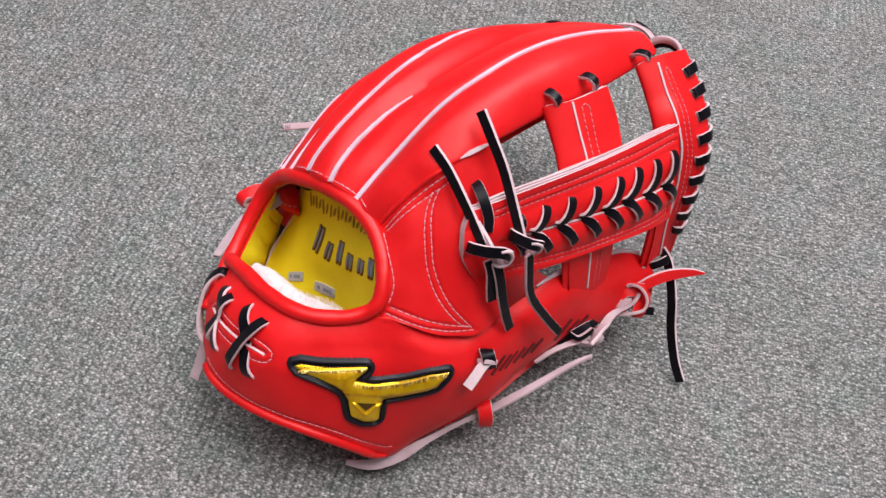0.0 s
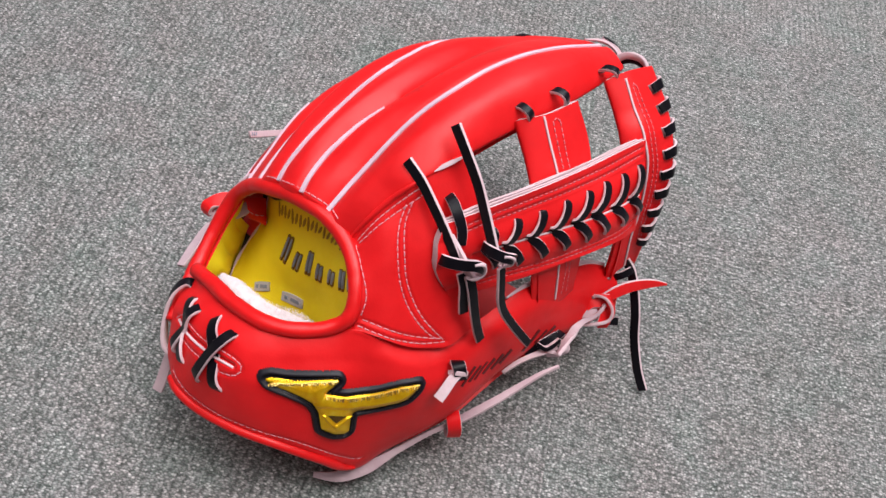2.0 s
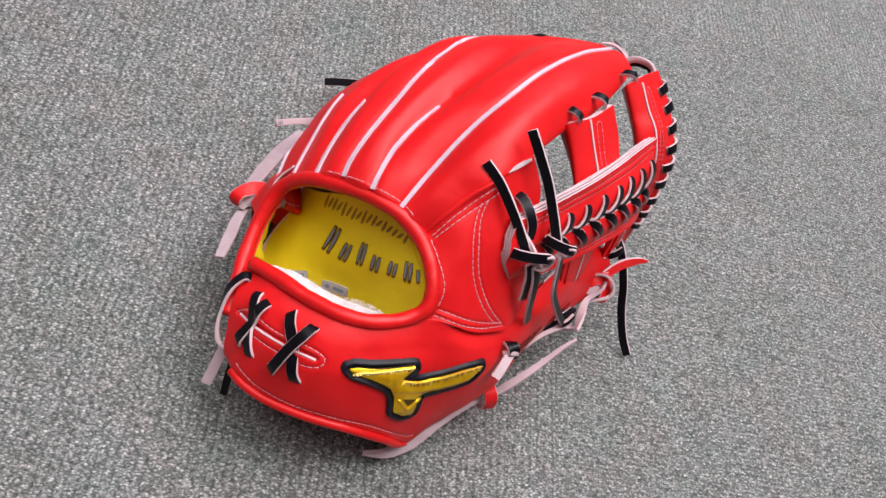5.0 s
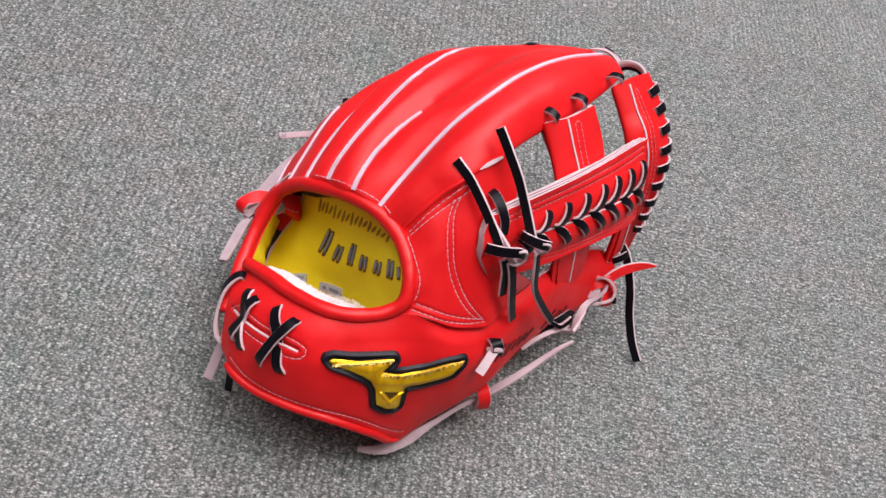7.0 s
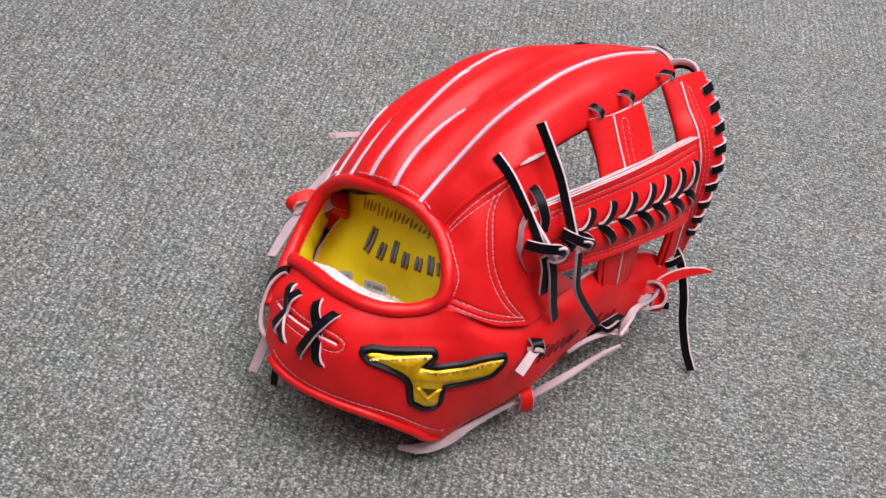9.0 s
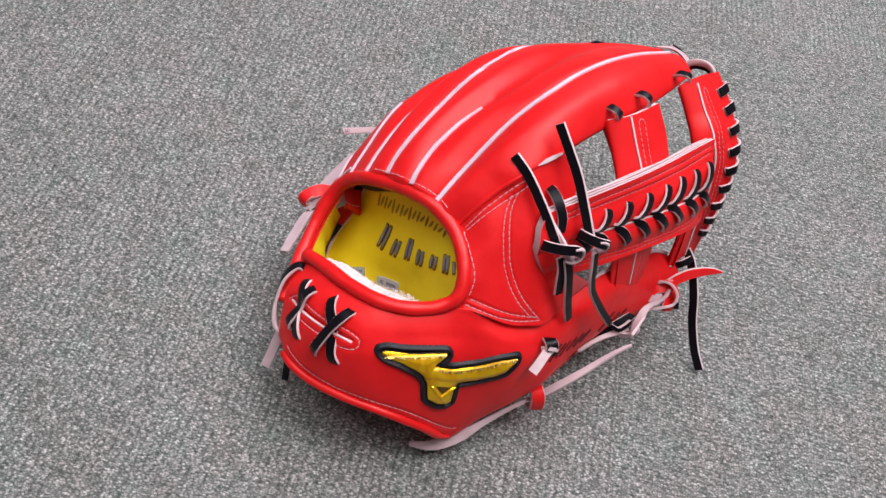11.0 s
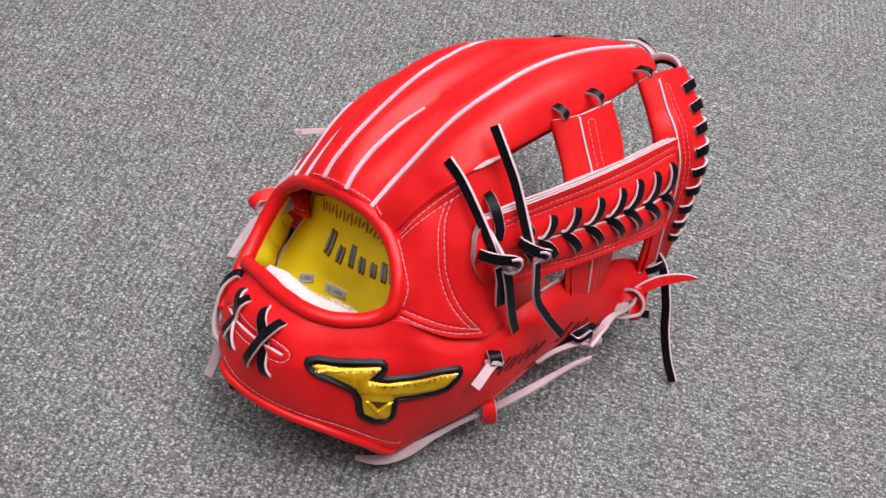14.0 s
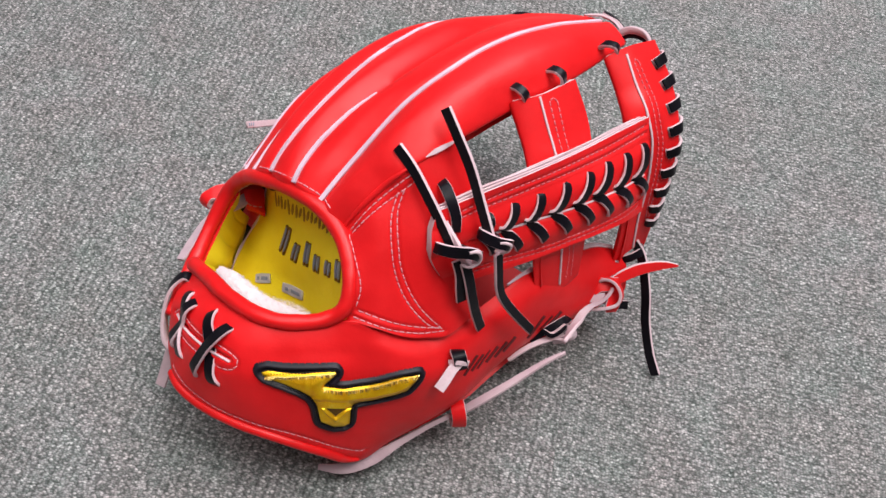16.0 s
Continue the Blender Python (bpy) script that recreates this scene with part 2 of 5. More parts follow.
def stitches(name, tree, points, parent, step=0.0035, long=0.0028, width=0.00062, off=0.0002, mat=None):
    """A row of sewn stitches on a leather face, as one part."""
    q = spline(points, 200)
    total = np.linalg.norm(np.diff(q, axis=0), axis=1).sum()
    n = max(2, int(total / step))
    q = spline(points, n * 4 + 1)
    v, faces = [], []
    for i in range(n):
        a, c = q[i * 4], q[i * 4] + (q[i * 4 + 4] - q[i * 4]) * (long / step)
        a, na = snap(tree, a, off)
        c, nc = snap(tree, c, off)
        d = (c - a) / max(np.linalg.norm(c - a), 1e-9)
        s = np.cross(d, na)
        b = len(v)
        for p, lift in ((a, -0.0002), (a + (c - a) * 0.25, width * 0.55), (a + (c - a) * 0.75, width * 0.55), (c, -0.0002)):
            v += [p - s * width / 2 + na * lift * 0.3, p + na * lift, p + s * width / 2 + na * lift * 0.3]
        for k in range(3):
            o = b + 3 * k
            faces += [(o, o + 1, o + 4, o + 3), (o + 1, o + 2, o + 5, o + 4)]
    return part(name, ([tuple(map(float, p)) for p in v], [], faces), mat or THREAD, parent)


# ---- the room ----
TILE = 0.61
ROOM = pose(0.107, 0.144, 0, 0, 0, -13.8)
WEST, EAST, SOUTH, NORTH = -5 * TILE, 5 * TILE, -5 * TILE - 0.13, 6 * TILE - 0.13


def box(name, lo, hi, mat, label, category):
    bm = bmesh.new()
    bmesh.ops.create_cube(bm, size=1, matrix=Matrix.LocRotScale([(a + b) / 2 for a, b in zip(lo, hi)], None, [b - a for a, b in zip(lo, hi)]))
    ob = tagged(part(name, bm, mat), label, category, "", "structure")
    ob.matrix_world = ROOM
    return ob


floor = box("floor", (WEST, SOUTH, -0.1), (EAST, NORTH, -0.004), BACKING, "grey speckled loop-pile carpet tiles covering the floor", "carpet")
box("wall_north", (WEST - 0.1, NORTH, -0.1), (EAST + 0.1, NORTH + 0.1, 2.6), PLASTER, "plain grey plastered wall of the room", "wall")
box("wall_south", (WEST - 0.1, SOUTH - 0.1, -0.1), (EAST + 0.1, SOUTH, 2.6), PLASTER, "plain grey plastered wall of the room", "wall")
box("wall_west", (WEST - 0.1, SOUTH, -0.1), (WEST, NORTH, 2.6), PLASTER, "plain grey plastered wall of the room", "wall")
box("wall_east", (EAST, SOUTH, -0.1), (EAST + 0.1, NORTH, 2.6), PLASTER, "plain grey plastered wall of the room", "wall")
box("ceiling", (WEST - 0.1, SOUTH - 0.1, 2.6), (EAST + 0.1, NORTH + 0.1, 2.7), CEILING, "plain grey ceiling of the room", "ceiling")

# carpet tiles, each laid a quarter turn from its neighbours
bm = bmesh.new()
bmesh.ops.create_cube(bm, size=1, matrix=Matrix.LocRotScale((0, 0, -0.002), None, (TILE - 0.0002, TILE - 0.0002, 0.004)))
tile_mesh = bpy.data.meshes.new("carpet_tile")
bm.to_mesh(tile_mesh)
bm.free()
tile_meshes = [tile_mesh, tile_mesh.copy()]
tile_meshes[0].materials.append(CARPET_ALONG)
tile_meshes[1].materials.append(CARPET_ACROSS)
for i in range(-5, 5):
    for j in range(-5, 6):
        tile = new("carpet_tile", tile_meshes[(i + j) % 2])
        tile.parent = floor
        tile.location = ((i + 0.5) * TILE, (j + 0.5) * TILE - 0.13, 0)

# ---- the glove ----
glove = tagged(new("baseball_glove"), "red leather fielding glove with black laces lying on grey carpet", "baseball glove")

# fingers: seams running from the wrist opening to the fingertips
PINKY_LOW = [(-0.077, 0.302, 0.062), (-0.068, 0.325, 0.055), (-0.056, 0.348, 0.045), (-0.040, 0.370, 0.034), (-0.012, 0.395, 0.015), (0.030, 0.410, 0.006)]
PINKY = [(-0.0820, 0.2955, 0.087), (-0.0735, 0.3160, 0.087), (-0.0620, 0.334, 0.087), (-0.0505, 0.351, 0.087), (-0.033, 0.369, 0.083), (-0.009, 0.387, 0.075), (0.026, 0.402, 0.055)]
SEAM_E = [(-0.0751, 0.2875, 0.1030), (-0.0702, 0.297, 0.1050), (-0.0645, 0.3075, 0.107), (-0.0555, 0.323, 0.1115), (-0.045, 0.338, 0.1145), (-0.030, 0.353, 0.1165), (-0.012, 0.366, 0.1175), (0.008, 0.377, 0.116), (0.040, 0.392, 0.105)]
SEAM_D = [(-0.066, 0.2755, 0.121), (-0.059, 0.289, 0.1235), (-0.049, 0.305, 0.1265), (-0.0375, 0.3205, 0.1285), (-0.020, 0.340, 0.131), (0.000, 0.357, 0.132), (0.022, 0.371, 0.130), (0.052, 0.387, 0.119)]
SEAM_C = [(-0.0545, 0.2645, 0.1345), (-0.050, 0.274, 0.138), (-0.0385, 0.289, 0.1445), (-0.024, 0.306, 0.150), (-0.009, 0.325, 0.1515), (0.0065, 0.343, 0.1505), (0.023, 0.359, 0.149), (0.041, 0.372, 0.1455), (0.068, 0.382, 0.138)]
SEAM_B = [(-0.0415, 0.252, 0.1415), (-0.0365, 0.2613, 0.146), (-0.0284, 0.2736, 0.149), (-0.020, 0.2833, 0.152), (-0.011, 0.2916, 0.155), (0.004, 0.304, 0.1575), (0.027, 0.322, 0.1605), (0.055, 0.345, 0.1605), (0.090, 0.369, 0.155)]
SEAM_A = [(-0.0268, 0.2405, 0.142), (-0.018, 0.2497, 0.149), (-0.007, 0.2605, 0.1565), (0.004, 0.270, 0.1655), (0.015, 0.278, 0.174), (0.0265, 0.286, 0.1795), (0.038, 0.295, 0.1815), (0.0505, 0.305, 0.183), (0.0655, 0.3155, 0.183), (0.082, 0.3275, 0.1795), (0.102, 0.342, 0.172), (0.129, 0.3585, 0.161)]
INDEX_LOW = [(-0.0145, 0.2275, 0.137), (-0.006, 0.2305, 0.1495), (0.005, 0.2354, 0.1606), (0.0154, 0.2386, 0.1695), (0.027, 0.245, 0.173), (0.045, 0.259, 0.1725), (0.068, 0.277, 0.171), (0.092, 0.293, 0.170), (0.118, 0.317, 0.165), (0.141, 0.342, 0.158)]
INDEX_IN = [(-0.011, 0.241, 0.130), (-0.004, 0.243, 0.138), (0.004, 0.246, 0.146), (0.016, 0.252, 0.153), (0.028, 0.258, 0.157), (0.045, 0.270, 0.157), (0.066, 0.287, 0.156), (0.090, 0.304, 0.156), (0.114, 0.327, 0.152), (0.134, 0.348, 0.147)]
fingers = loft([PINKY_LOW, PINKY, SEAM_E, SEAM_D, SEAM_C, SEAM_B, SEAM_A, INDEX_LOW, INDEX_IN], 180, 240, [0.002, 0.002, 0.003, 0.006, 0.004, 0.004, 0.009, 0.003])
SEAMS = ((SEAM_A, 1.0, 0.0026, 0.0016), (SEAM_B, 0.39, 0.0026, 0.0018), (SEAM_C, 1.0, 0.0025, 0.0013), (SEAM_D, 0.375, 0.0024, 0.0006), (SEAM_E, 0.40, 0.0018, 0.0003), (PINKY, 0.22, 0.0012, 0.0002))
fingers = grooved(fingers, [(spline(q, 160)[:int(160 * min(1, stop * 1.12))], deep) for q, stop, wide, deep in SEAMS], 0.0027)
share = np.clip((0.52 - np.linspace(0, 1, 240)) * 8, 0, 1)[:, None]
start = fingers[:, 0] + share * np.array((-0.003, -0.004, -0.006)) + (1 - share) * np.clip((0.96 - np.linspace(0, 1, 240)) * 9, 0.05, 1)[:, None] * np.array((-0.001, -0.0015, -0.0070))
# the fingertips curl down, lengthened out of view to shade the carpet under the web
drop = np.clip((0.84 - np.linspace(0, 1, 240)) * 6, 0.02, 1)
tips = [fingers[:, -1] + np.outer(drop, step) for step in ((0.002, 0.003, -0.004), (0.007, 0.014, -0.019), (0.009, 0.024, -0.042), (0.007, 0.025, -0.078))]
for tip in tips:
    tip[:, 2] = np.maximum(tip[:, 2], 0.004)
finger_back = panel("finger_back", np.concatenate([start[:, None], fingers] + [tip[:, None] for tip in tips], 1), 0.004, [RED, PALE], glove, "smooth red leather over the fingers")
FINGERS = bvh_of(fingers)
# sheet added for the index finger's palm side, sloped to block light on the carpet
inner = spline(INDEX_IN, 60)[12:]
reach = np.clip((1.02 - np.linspace(0.2, 1, 48)) * 3.2, 0.12, 1)
under = [inner + np.array((0.0, 0.0015, -0.0012))] + [inner + np.outer(reach, (0.004, k, -0.94 * k)) for k in (0.028, 0.056, 0.084)]
panel("finger_palm_blocker", np.stack(under), 0.003, [RED, DEEP], glove, "red sheet added under the index finger to shade the carpet")
for line, stop, wide, deep in SEAMS:
    q = spline(line, 60)
    q = q[:max(8, int(60 * stop))]
    p, n = laid(FINGERS, q, 0.0005, 70)
    p, n = smoothed(p, 6), smoothed(n, 6)
    sweep("welt", p, n, [wide, wide, wide, wide * (0.3 if stop < 1 else 1)], 0.0018, WELT, finger_back, "pale pink leather welt", 90)

# the panel over the base of the thumb
THUMB_SEAM = INDEX_LOW[:4] + [(0.0275, 0.2465, 0.1730), (0.0400, 0.2525, 0.1765)]
HAND = [
    THUMB_SEAM,
    [(-0.010, 0.217, 0.1375), (0.000, 0.221, 0.1485), (0.0115, 0.226, 0.1545), (0.024, 0.231, 0.159), (0.0365, 0.2375, 0.1610), (0.0505, 0.2425, 0.1560)],
    [(-0.008, 0.206, 0.134), (0.002, 0.210, 0.141), (0.011, 0.2143, 0.144), (0.022, 0.217, 0.146), (0.034, 0.220, 0.144), (0.048, 0.224, 0.134)],
    [(-0.008, 0.1965, 0.128), (0.002, 0.200, 0.131), (0.0133, 0.2042, 0.133), (0.024, 0.206, 0.133), (0.036, 0.208, 0.129), (0.048, 0.211, 0.120)],
    [(-0.009, 0.191, 0.121), (0.005, 0.191, 0.122), (0.0196, 0.195, 0.1216), (0.030, 0.197, 0.120), (0.042, 0.200, 0.114), (0.053, 0.205, 0.105)],
    [(-0.0108, 0.1865, 0.1155), (0.0015, 0.183, 0.1145), (0.016, 0.182, 0.107), (0.028, 0.184, 0.102), (0.0396, 0.187, 0.100), (0.0546, 0.2015, 0.097)],
]
hand = loft(HAND, 130, 130)
HAND_ROWS = (
    [(0.47, 0.08), (0.37, 0.152), (0.332, 0.248), (0.323, 0.397), (0.336, 0.556), (0.364, 0.715), (0.449, 0.83), (0.554, 0.916), (0.626, 0.948)],
    [(0.515, 0.087), (0.414, 0.156), (0.38, 0.266), (0.379, 0.411), (0.389, 0.544), (0.418, 0.698), (0.514, 0.832), (0.669, 0.96)],
    [(0.032, 0.079), (0.18, 0.057), (0.359, 0.044), (0.53, 0.042), (0.671, 0.038)],
    [(0.032, 0.115), (0.18, 0.100), (0.359, 0.088), (0.50, 0.086), (0.64, 0.075)],
    [(0.033, 0.882), (0.152, 0.909), (0.327, 0.92), (0.504, 0.932), (0.656, 0.947)],
    [(0.012, 0.955), (0.137, 0.975), (0.311, 0.975), (0.509, 0.972), (0.688, 0.968)],
)
hand = grooved(hand, [(q, 0.0006) for q in uv_lines(hand, HAND_ROWS)], 0.0011)
hand_panel = panel("hand_panel", tucked(hand, "u", (-0.0025, 0.0, -0.003)), 0.0025, [RED, RED], glove, "red leather panel sewn over the thumb base")
HANDS = bvh_of(hand)

# heel and thumb: one long panel from the lacing round to the tip of the thumb
HEEL = [
    [(-0.101, 0.236, 0.083), (-0.0895, 0.223, 0.095), (-0.075, 0.205, 0.1025), (-0.058, 0.191, 0.110), (-0.040, 0.186, 0.112), (-0.020, 0.187, 0.1135), (-0.008, 0.186, 0.116), (0.0015, 0.1835, 0.1115), (0.016, 0.1850, 0.1035), (0.028, 0.187, 0.0985), (0.0396, 0.190, 0.0965), (0.0546, 0.2035, 0.0955), (0.068, 0.214, 0.096), (0.084, 0.2265, 0.095), (0.110, 0.246, 0.083), (0.132, 0.261, 0.070), (0.153, 0.268, 0.056)],
    [(-0.109, 0.221, 0.078), (-0.094, 0.203, 0.092), (-0.080, 0.190, 0.0995), (-0.064, 0.178, 0.104), (-0.045, 0.1745, 0.105), (-0.022, 0.1755, 0.105), (-0.004, 0.1755, 0.104), (0.010, 0.174, 0.101), (0.024, 0.1745, 0.0955), (0.036, 0.179, 0.091), (0.048, 0.188, 0.090), (0.062, 0.197, 0.0895), (0.078, 0.209, 0.0885), (0.094, 0.221, 0.086), (0.114, 0.236, 0.076), (0.136, 0.250, 0.064), (0.157, 0.261, 0.052)],
    [(-0.1125, 0.208, 0.066), (-0.100, 0.190, 0.079), (-0.085, 0.1755, 0.0865), (-0.066, 0.1645, 0.0905), (-0.046, 0.1595, 0.091), (-0.022, 0.1605, 0.089), (-0.004, 0.1625, 0.083), (0.012, 0.1635, 0.081), (0.027, 0.166, 0.080), (0.042, 0.1745, 0.077), (0.056, 0.185, 0.075), (0.072, 0.197, 0.073), (0.088, 0.209, 0.071), (0.103, 0.220, 0.068), (0.120, 0.231, 0.062), (0.140, 0.243, 0.054), (0.158, 0.254, 0.046)],
    [(-0.1135, 0.197, 0.052), (-0.107, 0.181, 0.0575), (-0.0925, 0.167, 0.060), (-0.071, 0.1545, 0.064), (-0.051, 0.1475, 0.063), (-0.027, 0.1435, 0.050), (-0.0085, 0.1450, 0.030), (0.010, 0.1545, 0.034), (0.029, 0.161, 0.046), (0.048, 0.171, 0.052), (0.064, 0.186, 0.052), (0.078, 0.198, 0.052), (0.093, 0.209, 0.051), (0.108, 0.219, 0.049), (0.124, 0.228, 0.045), (0.142, 0.238, 0.041), (0.157, 0.248, 0.038)],
    [(-0.106, 0.200, 0.040), (-0.100, 0.187, 0.045), (-0.088, 0.174, 0.046), (-0.068, 0.162, 0.048), (-0.049, 0.155, 0.046), (-0.025, 0.152, 0.034), (-0.006, 0.154, 0.016), (0.012, 0.163, 0.018), (0.031, 0.170, 0.027), (0.050, 0.180, 0.032), (0.066, 0.194, 0.032), (0.080, 0.206, 0.032), (0.095, 0.217, 0.031), (0.110, 0.227, 0.029), (0.125, 0.236, 0.027), (0.141, 0.246, 0.026), (0.154, 0.254, 0.026)],
]
HEEL_ROWS = (
    [(0.045, 0.70), (0.071, 0.723), (0.098, 0.735), (0.159, 0.735), (0.214, 0.715), (0.273, 0.70), (0.321, 0.72), (0.384, 0.742), (0.411, 0.757), (0.424, 0.765)],
    [(0.016, 0.368), (0.04, 0.295), (0.087, 0.294), (0.125, 0.279), (0.168, 0.257), (0.194, 0.258), (0.209, 0.28), (0.206, 0.33), (0.192, 0.368), (0.167, 0.387), (0.135, 0.392), (0.085, 0.417), (0.038, 0.424)],
)
SLOT = [(0.020, 0.352), (0.065, 0.350), (0.107, 0.330), (0.152, 0.312), (0.194, 0.303)]
heel = loft(HEEL, 400, 150)
heel = grooved(heel, [(q, 0.0005) for q in uv_lines(heel, HEEL_ROWS)] + [(uv_lines(heel, [SLOT])[0], 0.0026)], 0.0012)
heel_panel = panel("heel_panel", tucked(heel, "v", (0.0, 0.004, -0.006), np.clip((0.47 - np.linspace(0, 1, 400)) * 30, 0.01, 1)), 0.0022, [RED, DEEP], glove, "red leather heel running into the thumb")
HEELS = bvh_of(heel)

# palm, folded under and resting on the carpet
PALM = [HEEL[4], [(a * 0.92, 0.02 + b * 0.93, c * 0.45) for a, b, c in HEEL[4]], [(a * 0.8, 0.05 + b * 0.86, 0.0035) for a, b, c in HEEL[4]], [(a * 0.55, 0.12 + b * 0.68, 0.004) for a, b, c in HEEL[4]]]
panel("palm", loft(PALM, 60, 30), 0.003, [RED, DEEP], glove, "red leather palm on the carpet")

# rolled binding round the wrist opening
RIM = [(-0.1115, 0.214, 0.068), (-0.107, 0.232, 0.072), (-0.101, 0.252, 0.074), (-0.093, 0.270, 0.082), (-0.083, 0.281, 0.096), (-0.072, 0.278, 0.111), (-0.0615, 0.269, 0.1225), (-0.050, 0.2595, 0.130), (-0.0398, 0.2507, 0.1350), (-0.0305, 0.2422, 0.1380), (-0.0220, 0.2336, 0.1372), (-0.0155, 0.2232, 0.1350), (-0.0117, 0.2113, 0.1316), (-0.011, 0.200, 0.126), (-0.0135, 0.1915, 0.1195), (-0.021, 0.1885, 0.1145), (-0.033, 0.187, 0.1125), (-0.046, 0.188, 0.112), (-0.059, 0.1935, 0.110), (-0.0745, 0.207, 0.1035), (-0.089, 0.224, 0.0955), (-0.099, 0.236, 0.087)]
uneven = np.random.default_rng(3).normal(size=90)
uneven = 0.0085 + 0.00022 * (uneven + np.roll(uneven, 1) + np.roll(uneven, -1))
sweep("rolled_binding", RIM, FRONT, uneven, uneven[::-1], DEEP, glove, "rolled red leather binding round the wrist opening", 160, 14)

# lining inside
LINE = [
    [(-0.0650, 0.2935, 0.0810), (-0.0590, 0.2775, 0.0995), (-0.050, 0.267, 0.113), (-0.036, 0.255, 0.124), (-0.022, 0.240, 0.128)],
    [(-0.0700, 0.2890, 0.0620), (-0.0605, 0.2740, 0.0765), (-0.047, 0.260, 0.092), (-0.033, 0.247, 0.105), (-0.017, 0.230, 0.122)],
    [(-0.0805, 0.2830, 0.0440), (-0.0650, 0.2635, 0.0600), (-0.047, 0.245, 0.076), (-0.033, 0.233, 0.092), (-0.014, 0.214, 0.119)],
    [(-0.0870, 0.2710, 0.0380), (-0.0670, 0.2510, 0.0500), (-0.047, 0.235, 0.058), (-0.033, 0.224, 0.075), (-0.013, 0.202, 0.112)],
    [(-0.0925, 0.2470, 0.0320), (-0.0680, 0.2310, 0.0390), (-0.047, 0.216, 0.044), (-0.033, 0.206, 0.062), (-0.014, 0.192, 0.102)],
]
lining = loft(LINE, 40, 40)
palm_lining = panel("palm_lining", lining, 0.002, [LINING, LINING], glove, "mustard yellow leather lining inside the glove")
LININGS = bvh_of(lining)
edge = [LINE[0][0], LINE[0][1], LINE[0][2], LINE[0][3], LINE[0][4], LINE[1][4], LINE[2][4], LINE[3][4], LINE[4][4]]
collar = [[RIM[k] for k in (4, 5, 7, 9, 10, 11, 12, 13, 14)], [tuple(0.5 * (np.array(RIM[k]) + np.array(e)) + np.array((0.002, 0.002, 0.002))) for k, e in zip((4, 5, 7, 9, 10, 11, 12, 13, 14), edge)], [(a, b + 0.001, c - 0.001) for a, b, c in edge]]
panel("lining_collar", loft([r[2:] for r in collar], 40, 12), 0.0015, [LINING, LINING], glove)
# near-black colour for sheets that stand in for shade inside the glove
INNER_SHADE = leather("dark_inner_shade", (0.03, 0.025, 0.015), (0.08, 0.06, 0.03), 0.9)
panel("stall_mouth", loft([r[:3] for r in collar], 16, 12), 0.0015, [INNER_SHADE, INNER_SHADE], glove, "dark sheet painted as the shade in the finger stalls")

# ---- the web between thumb and index finger ----
BAR = [
    [(0.0715, 0.287, 0.160), (0.079, 0.268, 0.150), (0.084, 0.255, 0.137), (0.0890, 0.2450, 0.114), (0.0915, 0.2385, 0.1000), (0.0950, 0.2320, 0.0830)],
    [(0.0676, 0.2778, 0.1755), (0.076, 0.262, 0.159), (0.080, 0.2495, 0.146), (0.084, 0.235, 0.124), (0.0862, 0.2280, 0.1060), (0.0893, 0.2205, 0.0870)],
    [(0.0843, 0.2826, 0.1770), (0.092, 0.270, 0.163), (0.097, 0.257, 0.149), (0.101, 0.243, 0.122), (0.104, 0.235, 0.099), (0.107, 0.228, 0.076)],
    [(0.1024, 0.2946, 0.1762), (0.111, 0.282, 0.160), (0.115, 0.269, 0.145), (0.118, 0.257, 0.118), (0.119, 0.247, 0.095), (0.119, 0.239, 0.074)],
]
bar = loft(BAR, 80, 70)
wrap = np.clip(np.linspace(0.2, 1.8, 70), 0.04, 1)[:, None, None]
web_bar = panel("web_bar", np.concatenate([bar, bar[:, -1:] + wrap * np.array((0.0, 0.006, -0.002)), bar[:, -1:] + wrap * np.array((0.001, 0.015, -0.005))], 1), 0.004, [RED, PALE], glove, "upright red leather bar of the web")
POST = [
    [(0.1295, 0.327, 0.156), (0.136, 0.313, 0.146), (0.142, 0.299, 0.134), (0.1485, 0.2860, 0.110), (0.1525, 0.2755, 0.078), (0.1540, 0.2690, 0.054)],
    [(0.1232, 0.3185, 0.1685), (0.131, 0.306, 0.156), (0.136, 0.293, 0.145), (0.142, 0.277, 0.118), (0.146, 0.265, 0.083), (0.147, 0.258, 0.058)],
    [(0.1368, 0.3262, 0.1705), (0.1445, 0.311, 0.160), (0.149, 0.2955, 0.150), (0.153, 0.282, 0.125), (0.158, 0.273, 0.092), (0.165, 0.270, 0.060)],
    [(0.1552, 0.3377, 0.1656), (0.165, 0.319, 0.153), (0.170, 0.302, 0.141), (0.171, 0.289, 0.126), (0.168, 0.276, 0.098), (0.169, 0.271, 0.056)],
]
post = loft(POST, 90, 70)
web_post = panel("web_post", post, 0.004, [RED, PALE], glove, "outer red leather bar of the web")
